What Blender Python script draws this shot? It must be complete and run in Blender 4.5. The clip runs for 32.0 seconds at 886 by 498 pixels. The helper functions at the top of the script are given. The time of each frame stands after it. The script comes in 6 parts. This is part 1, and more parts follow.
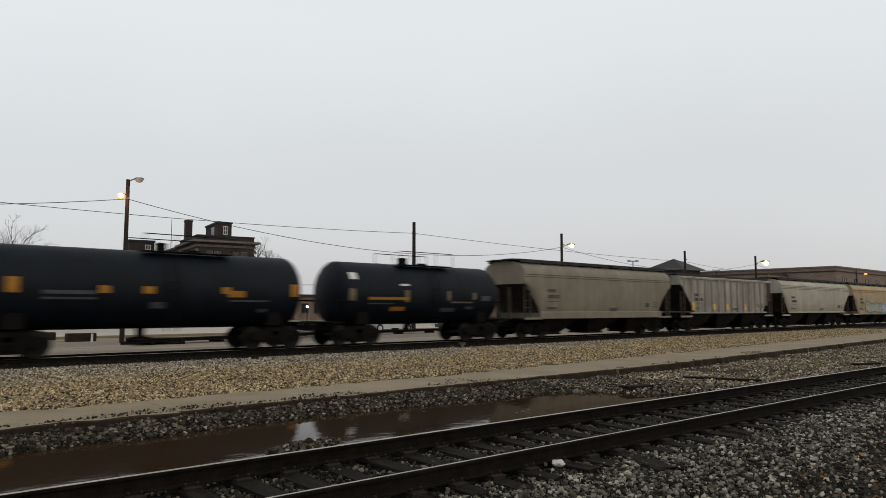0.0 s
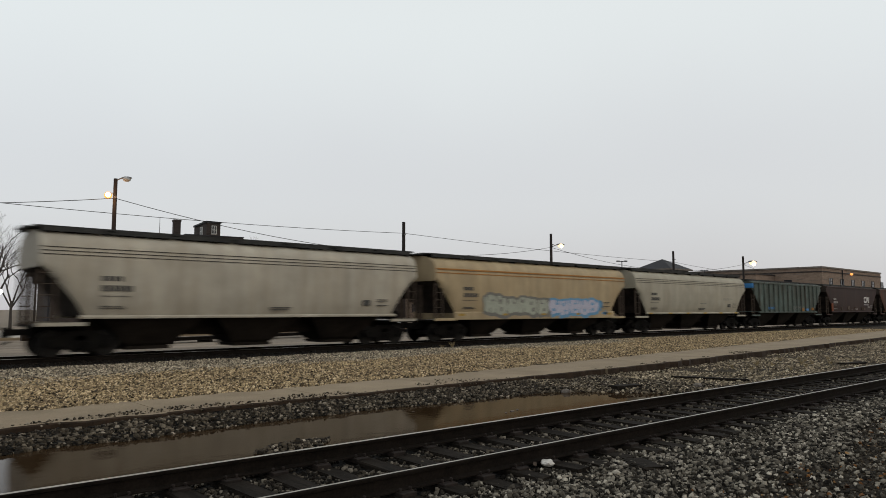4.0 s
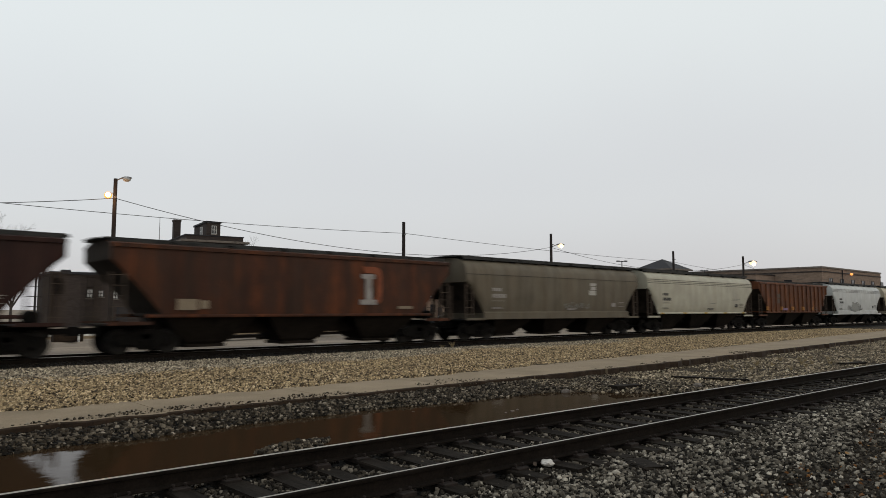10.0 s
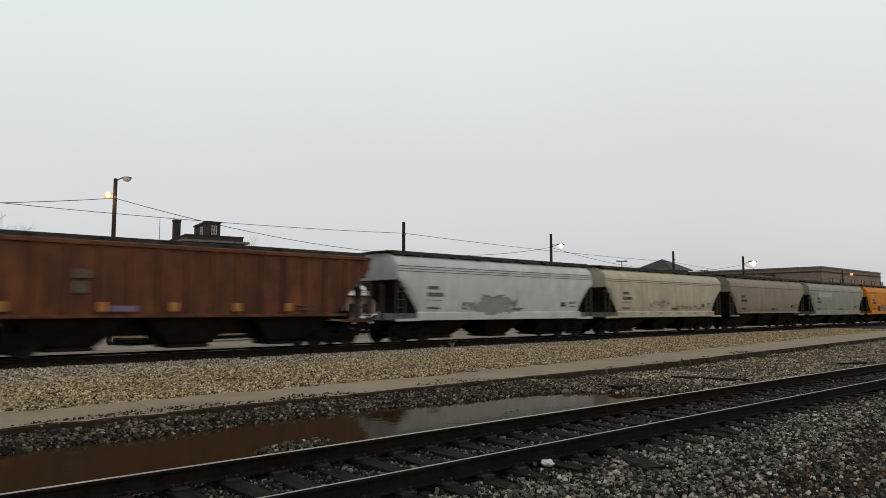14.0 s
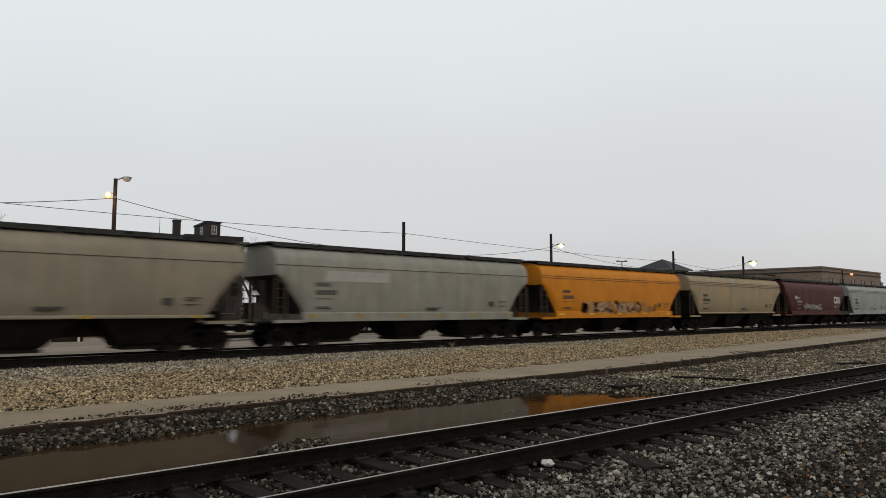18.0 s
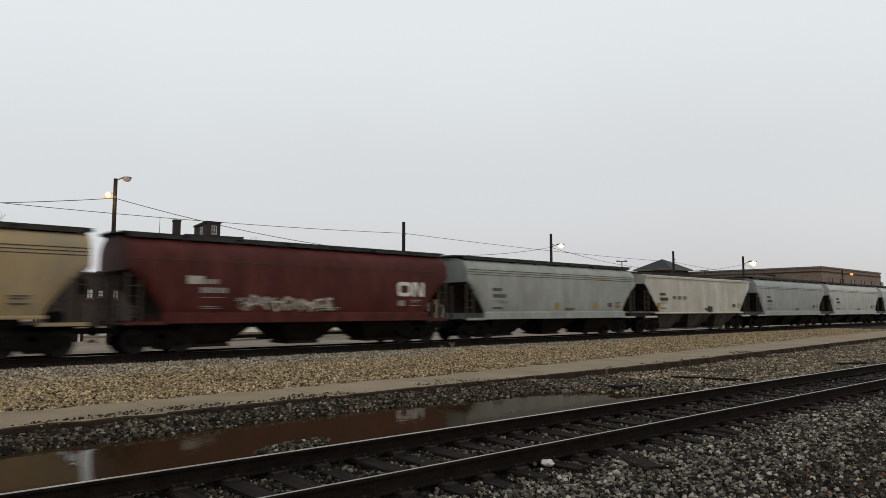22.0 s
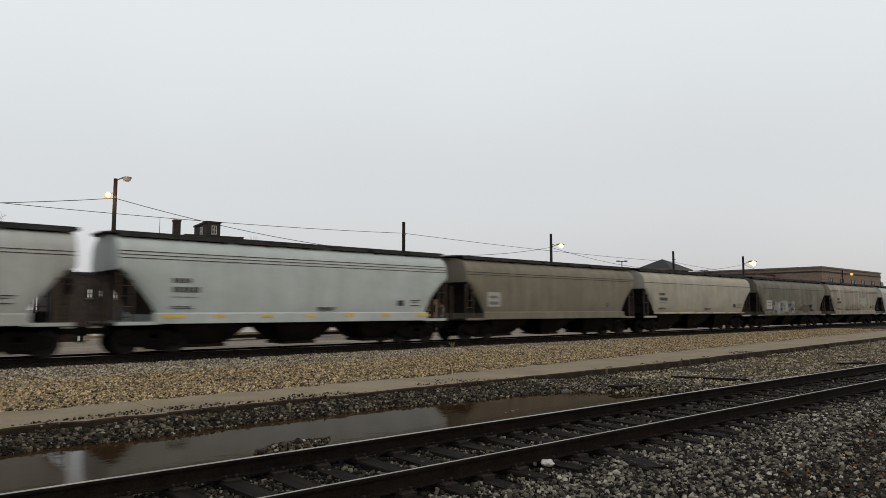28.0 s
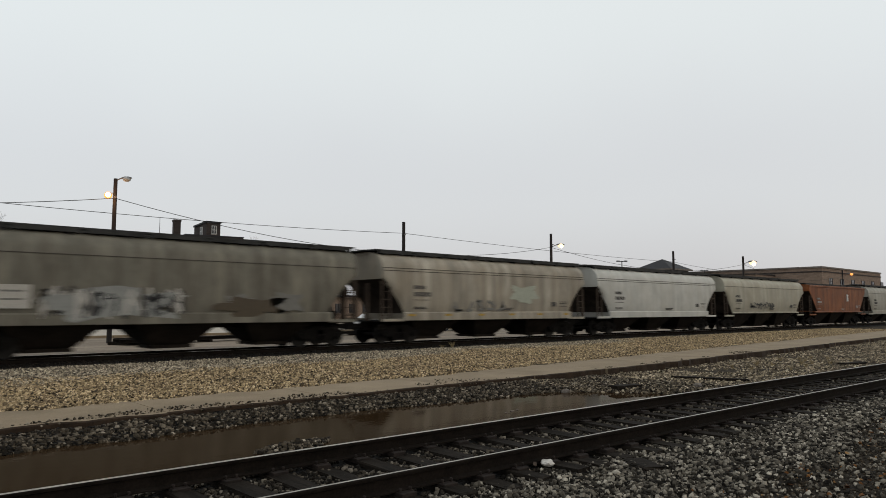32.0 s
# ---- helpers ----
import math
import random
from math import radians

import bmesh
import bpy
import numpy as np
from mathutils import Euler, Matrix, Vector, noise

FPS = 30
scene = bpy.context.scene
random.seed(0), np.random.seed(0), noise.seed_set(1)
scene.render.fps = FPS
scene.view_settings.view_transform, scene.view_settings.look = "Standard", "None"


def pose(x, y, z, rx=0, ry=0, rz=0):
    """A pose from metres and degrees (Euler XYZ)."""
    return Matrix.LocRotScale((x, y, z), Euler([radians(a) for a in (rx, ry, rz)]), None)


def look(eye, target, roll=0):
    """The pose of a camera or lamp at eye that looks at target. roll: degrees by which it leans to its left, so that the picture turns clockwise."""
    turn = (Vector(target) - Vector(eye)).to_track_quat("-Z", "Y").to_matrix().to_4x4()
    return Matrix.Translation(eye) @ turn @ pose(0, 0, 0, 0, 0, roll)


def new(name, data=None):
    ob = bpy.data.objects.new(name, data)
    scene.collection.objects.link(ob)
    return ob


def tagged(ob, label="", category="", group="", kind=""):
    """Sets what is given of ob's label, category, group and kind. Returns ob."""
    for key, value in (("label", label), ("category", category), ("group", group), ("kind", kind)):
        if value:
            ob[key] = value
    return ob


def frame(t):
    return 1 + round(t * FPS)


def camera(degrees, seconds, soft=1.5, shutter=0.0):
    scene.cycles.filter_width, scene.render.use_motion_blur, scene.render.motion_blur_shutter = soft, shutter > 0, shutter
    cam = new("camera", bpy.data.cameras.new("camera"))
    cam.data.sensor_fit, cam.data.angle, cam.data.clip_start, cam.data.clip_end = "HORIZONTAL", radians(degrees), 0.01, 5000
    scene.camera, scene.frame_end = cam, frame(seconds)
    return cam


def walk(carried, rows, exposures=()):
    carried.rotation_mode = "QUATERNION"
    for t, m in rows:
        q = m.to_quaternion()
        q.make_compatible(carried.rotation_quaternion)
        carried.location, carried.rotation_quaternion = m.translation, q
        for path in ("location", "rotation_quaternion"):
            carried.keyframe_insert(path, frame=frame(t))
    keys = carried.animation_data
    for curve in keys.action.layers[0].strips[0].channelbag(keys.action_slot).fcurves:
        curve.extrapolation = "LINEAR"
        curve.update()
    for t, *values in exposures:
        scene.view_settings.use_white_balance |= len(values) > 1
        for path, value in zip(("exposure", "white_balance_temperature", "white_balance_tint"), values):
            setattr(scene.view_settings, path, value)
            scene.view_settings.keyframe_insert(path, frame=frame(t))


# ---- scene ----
# ---- camera ----
EYE = Vector((0.0, 0.0, 1.57))
AXIS = Vector((0.67041, 0.73683, 0.08737))
cam = camera(65.45, 32.0, soft=0.5, shutter=0.65)


def aim(left):
    """The camera's pose when it is turned a few degrees to the left of its rest."""
    way = Matrix.Rotation(radians(left), 3, "Z") @ AXIS
    return look(EYE, EYE + way * 10)


walk(cam, [(0.0, aim(0.86)), (0.5, aim(0.44)), (1.0, aim(0.06)), (1.5, aim(0.0)), (32.0, aim(0.0))])

# ---- world, sun, exposure ----
scene.view_settings.exposure = 0.0
world = bpy.data.worlds.new("overcast_dusk")
scene.world = world
world.use_nodes = True
wn, wl = world.node_tree.nodes, world.node_tree.links
wn.clear()
w_out = wn.new("ShaderNodeOutputWorld")
w_sky = wn.new("ShaderNodeTexSky")
w_sky.sky_type = "NISHITA"
w_sky.sun_disc = False
w_sky.sun_elevation, w_sky.sun_rotation = radians(18), radians(150)
w_sky.dust_density, w_sky.air_density = 4.0, 1.0
w_blue = wn.new("ShaderNodeBackground")
w_blue.inputs["Strength"].default_value = 0.02
wl.new(w_sky.outputs[0], w_blue.inputs["Color"])
w_co = wn.new("ShaderNodeTexCoord")
w_sep = wn.new("ShaderNodeSeparateXYZ")
wl.new(w_co.outputs["Generated"], w_sep.inputs[0])
w_noise = wn.new("ShaderNodeTexNoise")
w_noise.inputs["Scale"].default_value = 1.6
w_noise.inputs["Detail"].default_value = 3.0
wl.new(w_co.outputs["Generated"], w_noise.inputs["Vector"])
w_mad = wn.new("ShaderNodeMath")
w_mad.operation = "MULTIPLY_ADD"
w_mad.inputs[1].default_value = 0.16
wl.new(w_noise.outputs["Fac"], w_mad.inputs[0])
wl.new(w_sep.outputs["Z"], w_mad.inputs[2])
w_ramp = wn.new("ShaderNodeValToRGB")
w_ramp.color_ramp.interpolation = "EASE"
els = w_ramp.color_ramp.elements
els[0].position, els[0].color = 0.06, (0.555, 0.548, 0.565, 1)
els[1].position, els[1].color = 1.0, (0.62, 0.64, 0.635, 1)
for e_at, e_col in ((0.24, (0.64, 0.65, 0.66, 1)), (0.50, (0.745, 0.78, 0.775, 1)), (0.72, (0.70, 0.725, 0.72, 1))):
    els.new(e_at).color = e_col
wl.new(w_mad.outputs[0], w_ramp.inputs[0])
w_cloud = wn.new("ShaderNodeBackground")
w_cloud.inputs["Strength"].default_value = 1.0
wl.new(w_ramp.outputs[0], w_cloud.inputs["Color"])
w_add = wn.new("ShaderNodeAddShader")
wl.new(w_blue.outputs[0], w_add.inputs[0])
wl.new(w_cloud.outputs[0], w_add.inputs[1])
wl.new(w_add.outputs[0], w_out.inputs["Surface"])

sun = new("sun", bpy.data.lights.new("sun", "SUN"))
sun.data.energy, sun.data.angle, sun.data.color = 0.25, radians(30), (1.0, 0.96, 0.9)
sun.matrix_world = look((0, 0, 60), (25, 35, 0))


# ---- materials ----
def shader(name):
    m = bpy.data.materials.new(name)
    m.use_nodes = True
    return m, m.node_tree.nodes, m.node_tree.links, m.node_tree.nodes["Principled BSDF"]


def ramp_node(n, l, fac, stops):
    r = n.new("ShaderNodeValToRGB")
    e = r.color_ramp.elements
    while len(e) < len(stops):
        e.new(0.5)
    for k, (p, c) in enumerate(stops):
        e[k].position, e[k].color = p, (*c, 1)
    l.new(fac, r.inputs[0])
    return r.outputs[0]


def noise_node(n, l, vec, scale, detail=4.0, rough=0.55, stretch=None):
    if stretch:
        mp = n.new("ShaderNodeMapping")
        mp.inputs["Scale"].default_value = stretch
        l.new(vec, mp.inputs["Vector"])
        vec = mp.outputs[0]
    t = n.new("ShaderNodeTexNoise")
    t.inputs["Scale"].default_value, t.inputs["Detail"].default_value, t.inputs["Roughness"].default_value = scale, detail, rough
    l.new(vec, t.inputs["Vector"])
    return t.outputs["Fac"]


def mix_node(n, l, fac, a, b, mode="MIX"):
    m = n.new("ShaderNodeMix")
    m.data_type, m.blend_type = "RGBA", mode
    for sock, v in ((m.inputs[0], fac), (m.inputs[6], a), (m.inputs[7], b)):
        if hasattr(v, "links"):
            l.new(v, sock)
        elif isinstance(v, tuple):
            sock.default_value = (*v, 1)
        else:
            sock.default_value = v
    return m.outputs[2]


def bump_node(n, l, height, bsdf, strength, distance=0.01):
    b = n.new("ShaderNodeBump")
    b.inputs["Strength"].default_value, b.inputs["Distance"].default_value = strength, distance
    l.new(height, b.inputs["Height"])
    l.new(b.outputs[0], bsdf.inputs["Normal"])


def shifted(n, l):
    """Object coordinates, shifted by a number that differs from object to object."""
    co, info, vm = n.new("ShaderNodeTexCoord"), n.new("ShaderNodeObjectInfo"), n.new("ShaderNodeVectorMath")
    sc = n.new("ShaderNodeMath")
    sc.operation = "MULTIPLY"
    sc.inputs[1].default_value = 37.0
    l.new(info.outputs["Random"], sc.inputs[0])
    l.new(co.outputs["Object"], vm.inputs[0])
    l.new(sc.outputs[0], vm.inputs[1])
    return vm.outputs[0]


def plain(name, lo, hi, scale=4.0, rough=0.7, metal=0.0, bump=0.2, fine=40.0, stretch=None, spec=0.25):
    """A surface that varies between two colours at two scales."""
    m, n, l, b = shader(name)
    vec = shifted(n, l)
    big = noise_node(n, l, vec, scale, 5.0, 0.6, stretch)
    small = noise_node(n, l, vec, fine, 3.0)
    c = ramp_node(n, l, big, [(0.32, lo), (0.68, hi)])
    c = mix_node(n, l, 0.35, c, ramp_node(n, l, small, [(0.3, tuple(v * 0.6 for v in lo)), (0.7, hi)]))
    l.new(c, b.inputs["Base Color"])
    b.inputs["Roughness"].default_value, b.inputs["Metallic"].default_value = rough, metal
    b.inputs["Specular IOR Level"].default_value = spec
    if bump:
        bump_node(n, l, small, b, bump)
    return m


def paint(name, colour, dirt=0.5, rust=0.15, grime=(0.10, 0.085, 0.065), wear=None, rough=0.6):
    """Weathered freight-car paint: run-down streaks, blotches, rust at the scuffs."""
    m, n, l, b = shader(name)
    vec = shifted(n, l)
    streak = noise_node(n, l, vec, 1.0, 5.0, 0.65, (1.7, 1.0, 0.22))
    blotch = noise_node(n, l, vec, 0.9, 6.0, 0.6)
    speck = noise_node(n, l, vec, 9.0, 5.0, 0.7)
    fade = tuple(min(0.9, v * 1.14 + 0.002) for v in colour)
    c = ramp_node(n, l, blotch, [(0.3, tuple(v * (0.92 - 0.3 * dirt) for v in colour)), (0.7, fade)])
    thin = noise_node(n, l, vec, 1.0, 3.0, 0.6, (3.4, 1.0, 0.16))
    c = mix_node(n, l, 0.34 * dirt, c, ramp_node(n, l, thin, [(0.35, tuple(v * 0.45 for v in colour)), (0.65, tuple(min(0.9, v * 1.25) for v in colour))]))
    g = n.new("ShaderNodeMath")
    g.operation = "MULTIPLY"
    l.new(ramp_node(n, l, streak, [(0.38, (0, 0, 0)), (0.85, (1, 1, 1))]), g.inputs[0])
    g.inputs[1].default_value = dirt
    c = mix_node(n, l, g.outputs[0], c, grime)
    sep = n.new("ShaderNodeMath")
    sep.operation = "MULTIPLY"
    l.new(ramp_node(n, l, speck, [(0.60, (0, 0, 0)), (0.74, (1, 1, 1))]), sep.inputs[0])
    sep.inputs[1].default_value = rust
    c = mix_node(n, l, sep.outputs[0], c, (0.16, 0.06, 0.025))
    if wear:
        # old coats showing through in tall blotches, then soot
        for tint, much, wide in (wear[0], wear[1], (1.1, 1.0, 0.4)), (wear[2], wear[1], (2.4, 1.0, 0.2)):
            f = n.new("ShaderNodeMath")
            f.operation = "MULTIPLY"
            l.new(ramp_node(n, l, noise_node(n, l, vec, 1.0, 6.0, 0.7, wide), [(0.44, (0, 0, 0)), (0.64, (1, 1, 1))]), f.inputs[0])
            f.inputs[1].default_value = much
            c = mix_node(n, l, f.outputs[0], c, tint)
    l.new(c, b.inputs["Base Color"])
    b.inputs["Roughness"].default_value = rough
    b.inputs["Specular IOR Level"].default_value = 0.16
    bump_node(n, l, blotch, b, 0.25, 0.02)
    return m


def glow(name, colour, strength):
    m, n, l, b = shader(name)
    b.inputs["Base Color"].default_value = (*colour, 1)
    b.inputs["Emission Color"].default_value = (*colour, 1)
    b.inputs["Emission Strength"].default_value = strength
    return m


def stones(name, stops, rough=0.75):
    """Loose stones, each with a grey of its own."""
    m, n, l, b = shader(name)
    geo, co = n.new("ShaderNodeNewGeometry"), n.new("ShaderNodeTexCoord")
    c = ramp_node(n, l, geo.outputs["Random Per Island"], stops)
    grain = noise_node(n, l, co.outputs["Object"], 60.0, 4.0)
    c = mix_node(n, l, 0.5, c, ramp_node(n, l, grain, [(0.3, (0.45, 0.45, 0.45)), (0.7, (1.25, 1.22, 1.15))]), "MULTIPLY")
    patch = noise_node(n, l, co.outputs["Object"], 0.55, 4.0)
    c = mix_node(n, l, 0.6, c, ramp_node(n, l, patch, [(0.3, (0.62, 0.6, 0.58)), (0.7, (1.1, 1.08, 1.02))]), "MULTIPLY")
    l.new(c, b.inputs["Base Color"])
    b.inputs["Roughness"].default_value = rough
    b.inputs["Specular IOR Level"].default_value = 0.12
    bump_node(n, l, grain, b, 0.4, 0.006)
    return m


def earth(name, lo, hi, cell=22.0, rough=0.85, patch=((0.7, 0.68, 0.64), (1.1, 1.08, 1.05))):
    """Gravelly ground under and between the loose stones."""
    m, n, l, b = shader(name)
    co = n.new("ShaderNodeTexCoord")
    v = n.new("ShaderNodeTexVoronoi")
    v.inputs["Scale"].default_value = cell
    l.new(co.outputs["Object"], v.inputs["Vector"])
    sepc = n.new("ShaderNodeSeparateColor")
    l.new(v.outputs["Color"], sepc.inputs[0])
    c = ramp_node(n, l, sepc.outputs[0], [(0.0, lo), (1.0, hi)])
    # cells darken towards their rims: crevice shade put into the colour
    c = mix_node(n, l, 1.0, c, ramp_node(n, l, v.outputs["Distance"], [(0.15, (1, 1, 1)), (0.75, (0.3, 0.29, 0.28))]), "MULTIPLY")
    big = noise_node(n, l, co.outputs["Object"], 0.35, 5.0)
    c = mix_node(n, l, 1.0, c, ramp_node(n, l, big, [(0.32, patch[0]), (0.68, patch[1])]), "MULTIPLY")
    l.new(c, b.inputs["Base Color"])
    b.inputs["Roughness"].default_value = rough
    b.inputs["Specular IOR Level"].default_value = 0.1
    inv = n.new("ShaderNodeMath")
    inv.operation = "SUBTRACT"
    inv.inputs[0].default_value = 1.0
    l.new(v.outputs["Distance"], inv.inputs[1])
    bump_node(n, l, inv.outputs[0], b, 0.9, 0.03)
    return m


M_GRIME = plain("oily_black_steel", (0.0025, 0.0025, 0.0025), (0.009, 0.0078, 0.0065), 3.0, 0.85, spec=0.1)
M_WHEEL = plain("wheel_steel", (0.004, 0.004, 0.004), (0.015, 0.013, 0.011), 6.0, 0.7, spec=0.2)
M_WALK = plain("galvanised_walkway", (0.012, 0.012, 0.012), (0.05, 0.05, 0.048), 2.0, 0.8, spec=0.2)
M_BAY = plain("dark_brown_chute", (0.006, 0.0048, 0.0037), (0.023, 0.018, 0.014), 1.2, 0.9, 0.0, 0.2, 8.0, spec=0.1)
M_RUSTY = plain("rusty_ladder_steel", (0.03, 0.022, 0.017), (0.085, 0.063, 0.048), 3.0, 0.85, spec=0.15)
# dark colour that stands for the shadow lines along the side stiffeners
M_GROOVE_SHADE = plain("dark_groove_shade", (0.03, 0.028, 0.024), (0.08, 0.07, 0.06), 3.0, 0.8, spec=0.2)
M_SOOT_SHADE = plain("soot_and_shade_brown", (0.014, 0.011, 0.009), (0.055, 0.043, 0.034), 1.5, 0.9, spec=0.15)
M_MARK = plain("dark_stencil_paint", (0.025, 0.024, 0.023), (0.09, 0.085, 0.08), 8.0, 0.8, bump=0)
M_WHITE = plain("white_stencil_paint", (0.5, 0.48, 0.45), (0.72, 0.71, 0.69), 8.0, 0.6)
M_DASH = plain("faded_yellow_reflector", (0.22, 0.14, 0.03), (0.42, 0.27, 0.05), 5.0, 0.6)
M_DIM = plain("dirty_white_stencil", (0.16, 0.14, 0.125), (0.36, 0.34, 0.32), 3.0, 0.7, bump=0)
M_YELLOW = plain("yellow_reflector", (0.62, 0.36, 0.02), (0.80, 0.50, 0.04), 5.0, 0.4)
M_RAILSIDE = plain("rail_rust", (0.0045, 0.0036, 0.003), (0.015, 0.0115, 0.009), 5.0, 0.9, spec=0.06)
M_RAILTOP = plain("polished_rail_head", (0.22, 0.19, 0.155), (0.46, 0.42, 0.36), 3.0, 0.34, 1.0, 0.05)
M_TIE = plain("creosoted_timber", (0.005, 0.0041, 0.0032), (0.023, 0.0185, 0.0145), 2.5, 0.85, 0.0, 0.6, 30.0, (6.0, 0.7, 6.0), 0.07)
M_PLATE = plain("rusty_tie_plate", (0.008, 0.006, 0.005), (0.025, 0.018, 0.015), 8.0, 0.8, spec=0.2)
M_CONCRETE = plain("worn_concrete", (0.168, 0.128, 0.082), (0.29, 0.226, 0.15), 0.8, 0.75, 0.0, 0.3, 45.0, None, 0.15)
M_CURB = plain("dark_concrete_edge", (0.012, 0.0075, 0.0045), (0.04, 0.025, 0.015), 3.0, 0.9, 0.0, 0.5, 25.0, spec=0.2)
M_STONE_DARK = stones("dark_ballast_stone", [(0.0, (0.0055, 0.0047, 0.0038)), (0.35, (0.031, 0.0275, 0.0225)), (0.65, (0.118, 0.106, 0.089)), (0.9, (0.275, 0.253, 0.215)), (1.0, (0.50, 0.465, 0.405))], 0.85)
M_STONE_CRIB = stones("oil_stained_crib_stone", [(0.0, (0.004, 0.0034, 0.0027)), (0.4, (0.022, 0.0185, 0.0145)), (0.8, (0.085, 0.073, 0.058)), (1.0, (0.24, 0.215, 0.18))], 0.85)
M_STONE_OILY = stones("oil_black_ballast", [(0.0, (0.003, 0.0026, 0.002)), (0.6, (0.012, 0.0098, 0.0075)), (1.0, (0.04, 0.033, 0.026))], 0.9)
M_STONE_SHORE = stones("wet_shore_stone", [(0.0, (0.006, 0.0048, 0.0035)), (0.4, (0.027, 0.0215, 0.0155)), (0.75, (0.088, 0.072, 0.053)), (0.95, (0.20, 0.17, 0.132)), (1.0, (0.38, 0.335, 0.28))], 0.8)
M_STONE_TAN = stones("limestone_chip", [(0.0, (0.012, 0.009, 0.005)), (0.3, (0.16, 0.115, 0.067)), (0.8, (0.475, 0.358, 0.205)), (1.0, (0.73, 0.585, 0.39))])
M_STONE_GREY = stones("grey_limestone_chip", [(0.0, (0.012, 0.010, 0.0075)), (0.3, (0.16, 0.135, 0.102)), (0.8, (0.435, 0.368, 0.272)), (1.0, (0.69, 0.61, 0.48))])
M_STONE_BROWN = stones("brown_mixed_gravel", [(0.0, (0.010, 0.008, 0.0055)), (0.4, (0.14, 0.113, 0.077)), (0.9, (0.42, 0.352, 0.255)), (1.0, (0.62, 0.545, 0.42))], 0.8)
M_CINDER = stones("brown_cinder", [(0.0, (0.010, 0.0078, 0.0055)), (0.5, (0.045, 0.035, 0.025)), (0.9, (0.12, 0.096, 0.07)), (1.0, (0.3, 0.26, 0.2))], 0.85)
# near-black, so that its colour carries the shade in gaps between stones
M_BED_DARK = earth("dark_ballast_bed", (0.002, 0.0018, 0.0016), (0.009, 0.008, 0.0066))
M_BED_TAN = earth("limestone_bed", (0.02, 0.015, 0.009), (0.11, 0.085, 0.053), 24.0)
M_BED_BROWN = earth("brown_gravel_bed", (0.022, 0.0165, 0.0105), (0.12, 0.092, 0.06), 20.0)
M_GRASS_BED = earth("dry_gravel_verge", (0.24, 0.19, 0.12), (0.52, 0.42, 0.28), 20.0)
M_YARD = plain("wet_gravel_yard", (0.085, 0.067, 0.05), (0.30, 0.245, 0.185), 0.3, 0.75, 0.0, 0.2, 6.0, (0.3, 2.2, 1.0), 0.1)
M_ASPH = plain("wet_pale_lot", (0.20, 0.175, 0.145), (0.52, 0.465, 0.39), 0.35, 0.6, 0.0, 0.1, 8.0, (0.2, 1.6, 1.0), 0.15)
M_SOIL = earth("brown_cinder_soil", (0.014, 0.011, 0.0075), (0.05, 0.039, 0.027), 34.0)
M_BRICK = plain("soot_dark_brick", (0.022, 0.018, 0.0165), (0.056, 0.043, 0.038), 2.0, 0.85, 0.0, 0.4, 14.0, (1, 1, 3))
M_BRICK_TAN = plain("tan_brown_brick", (0.14, 0.10, 0.076), (0.25, 0.185, 0.142), 1.2, 0.85, 0.0, 0.4, 12.0, (1, 1, 3))
M_STONEBAND = plain("weathered_limestone_trim", (0.10, 0.085, 0.072), (0.19, 0.165, 0.145), 2.0, 0.8)
M_SLATE = plain("dark_slate_roof", (0.014, 0.014, 0.017), (0.034, 0.034, 0.039), 3.0, 0.7)
M_POLE = plain("weathered_pole_timber", (0.013, 0.011, 0.011), (0.036, 0.030, 0.028), 2.0, 0.85, 0.0, 0.5, 30.0, (4, 4, 0.4))
M_STEEL = plain("grey_galvanised_steel", (0.10, 0.10, 0.105), (0.2, 0.2, 0.205), 4.0, 0.5, 0.5)
M_WIRE = plain("black_cable", (0.01, 0.01, 0.01), (0.02, 0.02, 0.02), 4.0, 0.6, 0.0, 0.0)
M_FRAME = plain("white_window_paint", (0.5, 0.5, 0.48), (0.68, 0.68, 0.66), 3.0, 0.6)
M_BARK = plain("bare_bark", (0.035, 0.03, 0.027), (0.075, 0.065, 0.058), 6.0, 0.9, 0.0, 0.5)
M_GLASS, _n, _l, _b = shader("dark_window_glass")
_b.inputs["Base Color"].default_value = (0.02, 0.022, 0.026, 1)
_b.inputs["Roughness"].default_value = 0.06
M_SODIUM = glow("sodium_lamp_glow", (1.0, 0.36, 0.08), 1.25)
M_CORE = glow("white_hot_lamp", (1.0, 0.86, 0.62), 7.0)
M_WARM = glow("warm_lamp_glow", (1.0, 0.70, 0.42), 1.3)
M_COOL = glow("white_lamp_glow", (1.0, 0.97, 0.9), 3.0)

M_WATER, wn2, wl2, wb2 = shader("muddy_puddle_water")
wb2.inputs["Base Color"].default_value = (0.027, 0.0160, 0.0076, 1)
wb2.inputs["Roughness"].default_value = 0.035
wb2.inputs["IOR"].default_value = 1.14
wb2.inputs["Specular Tint"].default_value = (0.96, 0.62, 0.31, 1)
w_c = wn2.new("ShaderNodeTexCoord")
bump_node(wn2, wl2, noise_node(wn2, wl2, w_c.outputs["Object"], 3.0, 3.0, 0.55, (1.0, 1.6, 1.0)), wb2, 0.05, 0.02)


# ---- mesh helpers ----
def part(name, bm, material, parent=None, label=""):
    me = bpy.data.meshes.new(name)
    bm.to_mesh(me)
    bm.free()
    me.materials.append(material)
    ob = new(name, me)
    ob.parent = parent
    return tagged(ob, label)


def again(ob, parent, m):
    """A further object on the same mesh."""
    o = ob.copy()
    scene.collection.objects.link(o)
    o.parent = parent
    o.matrix_basis = m
    return o


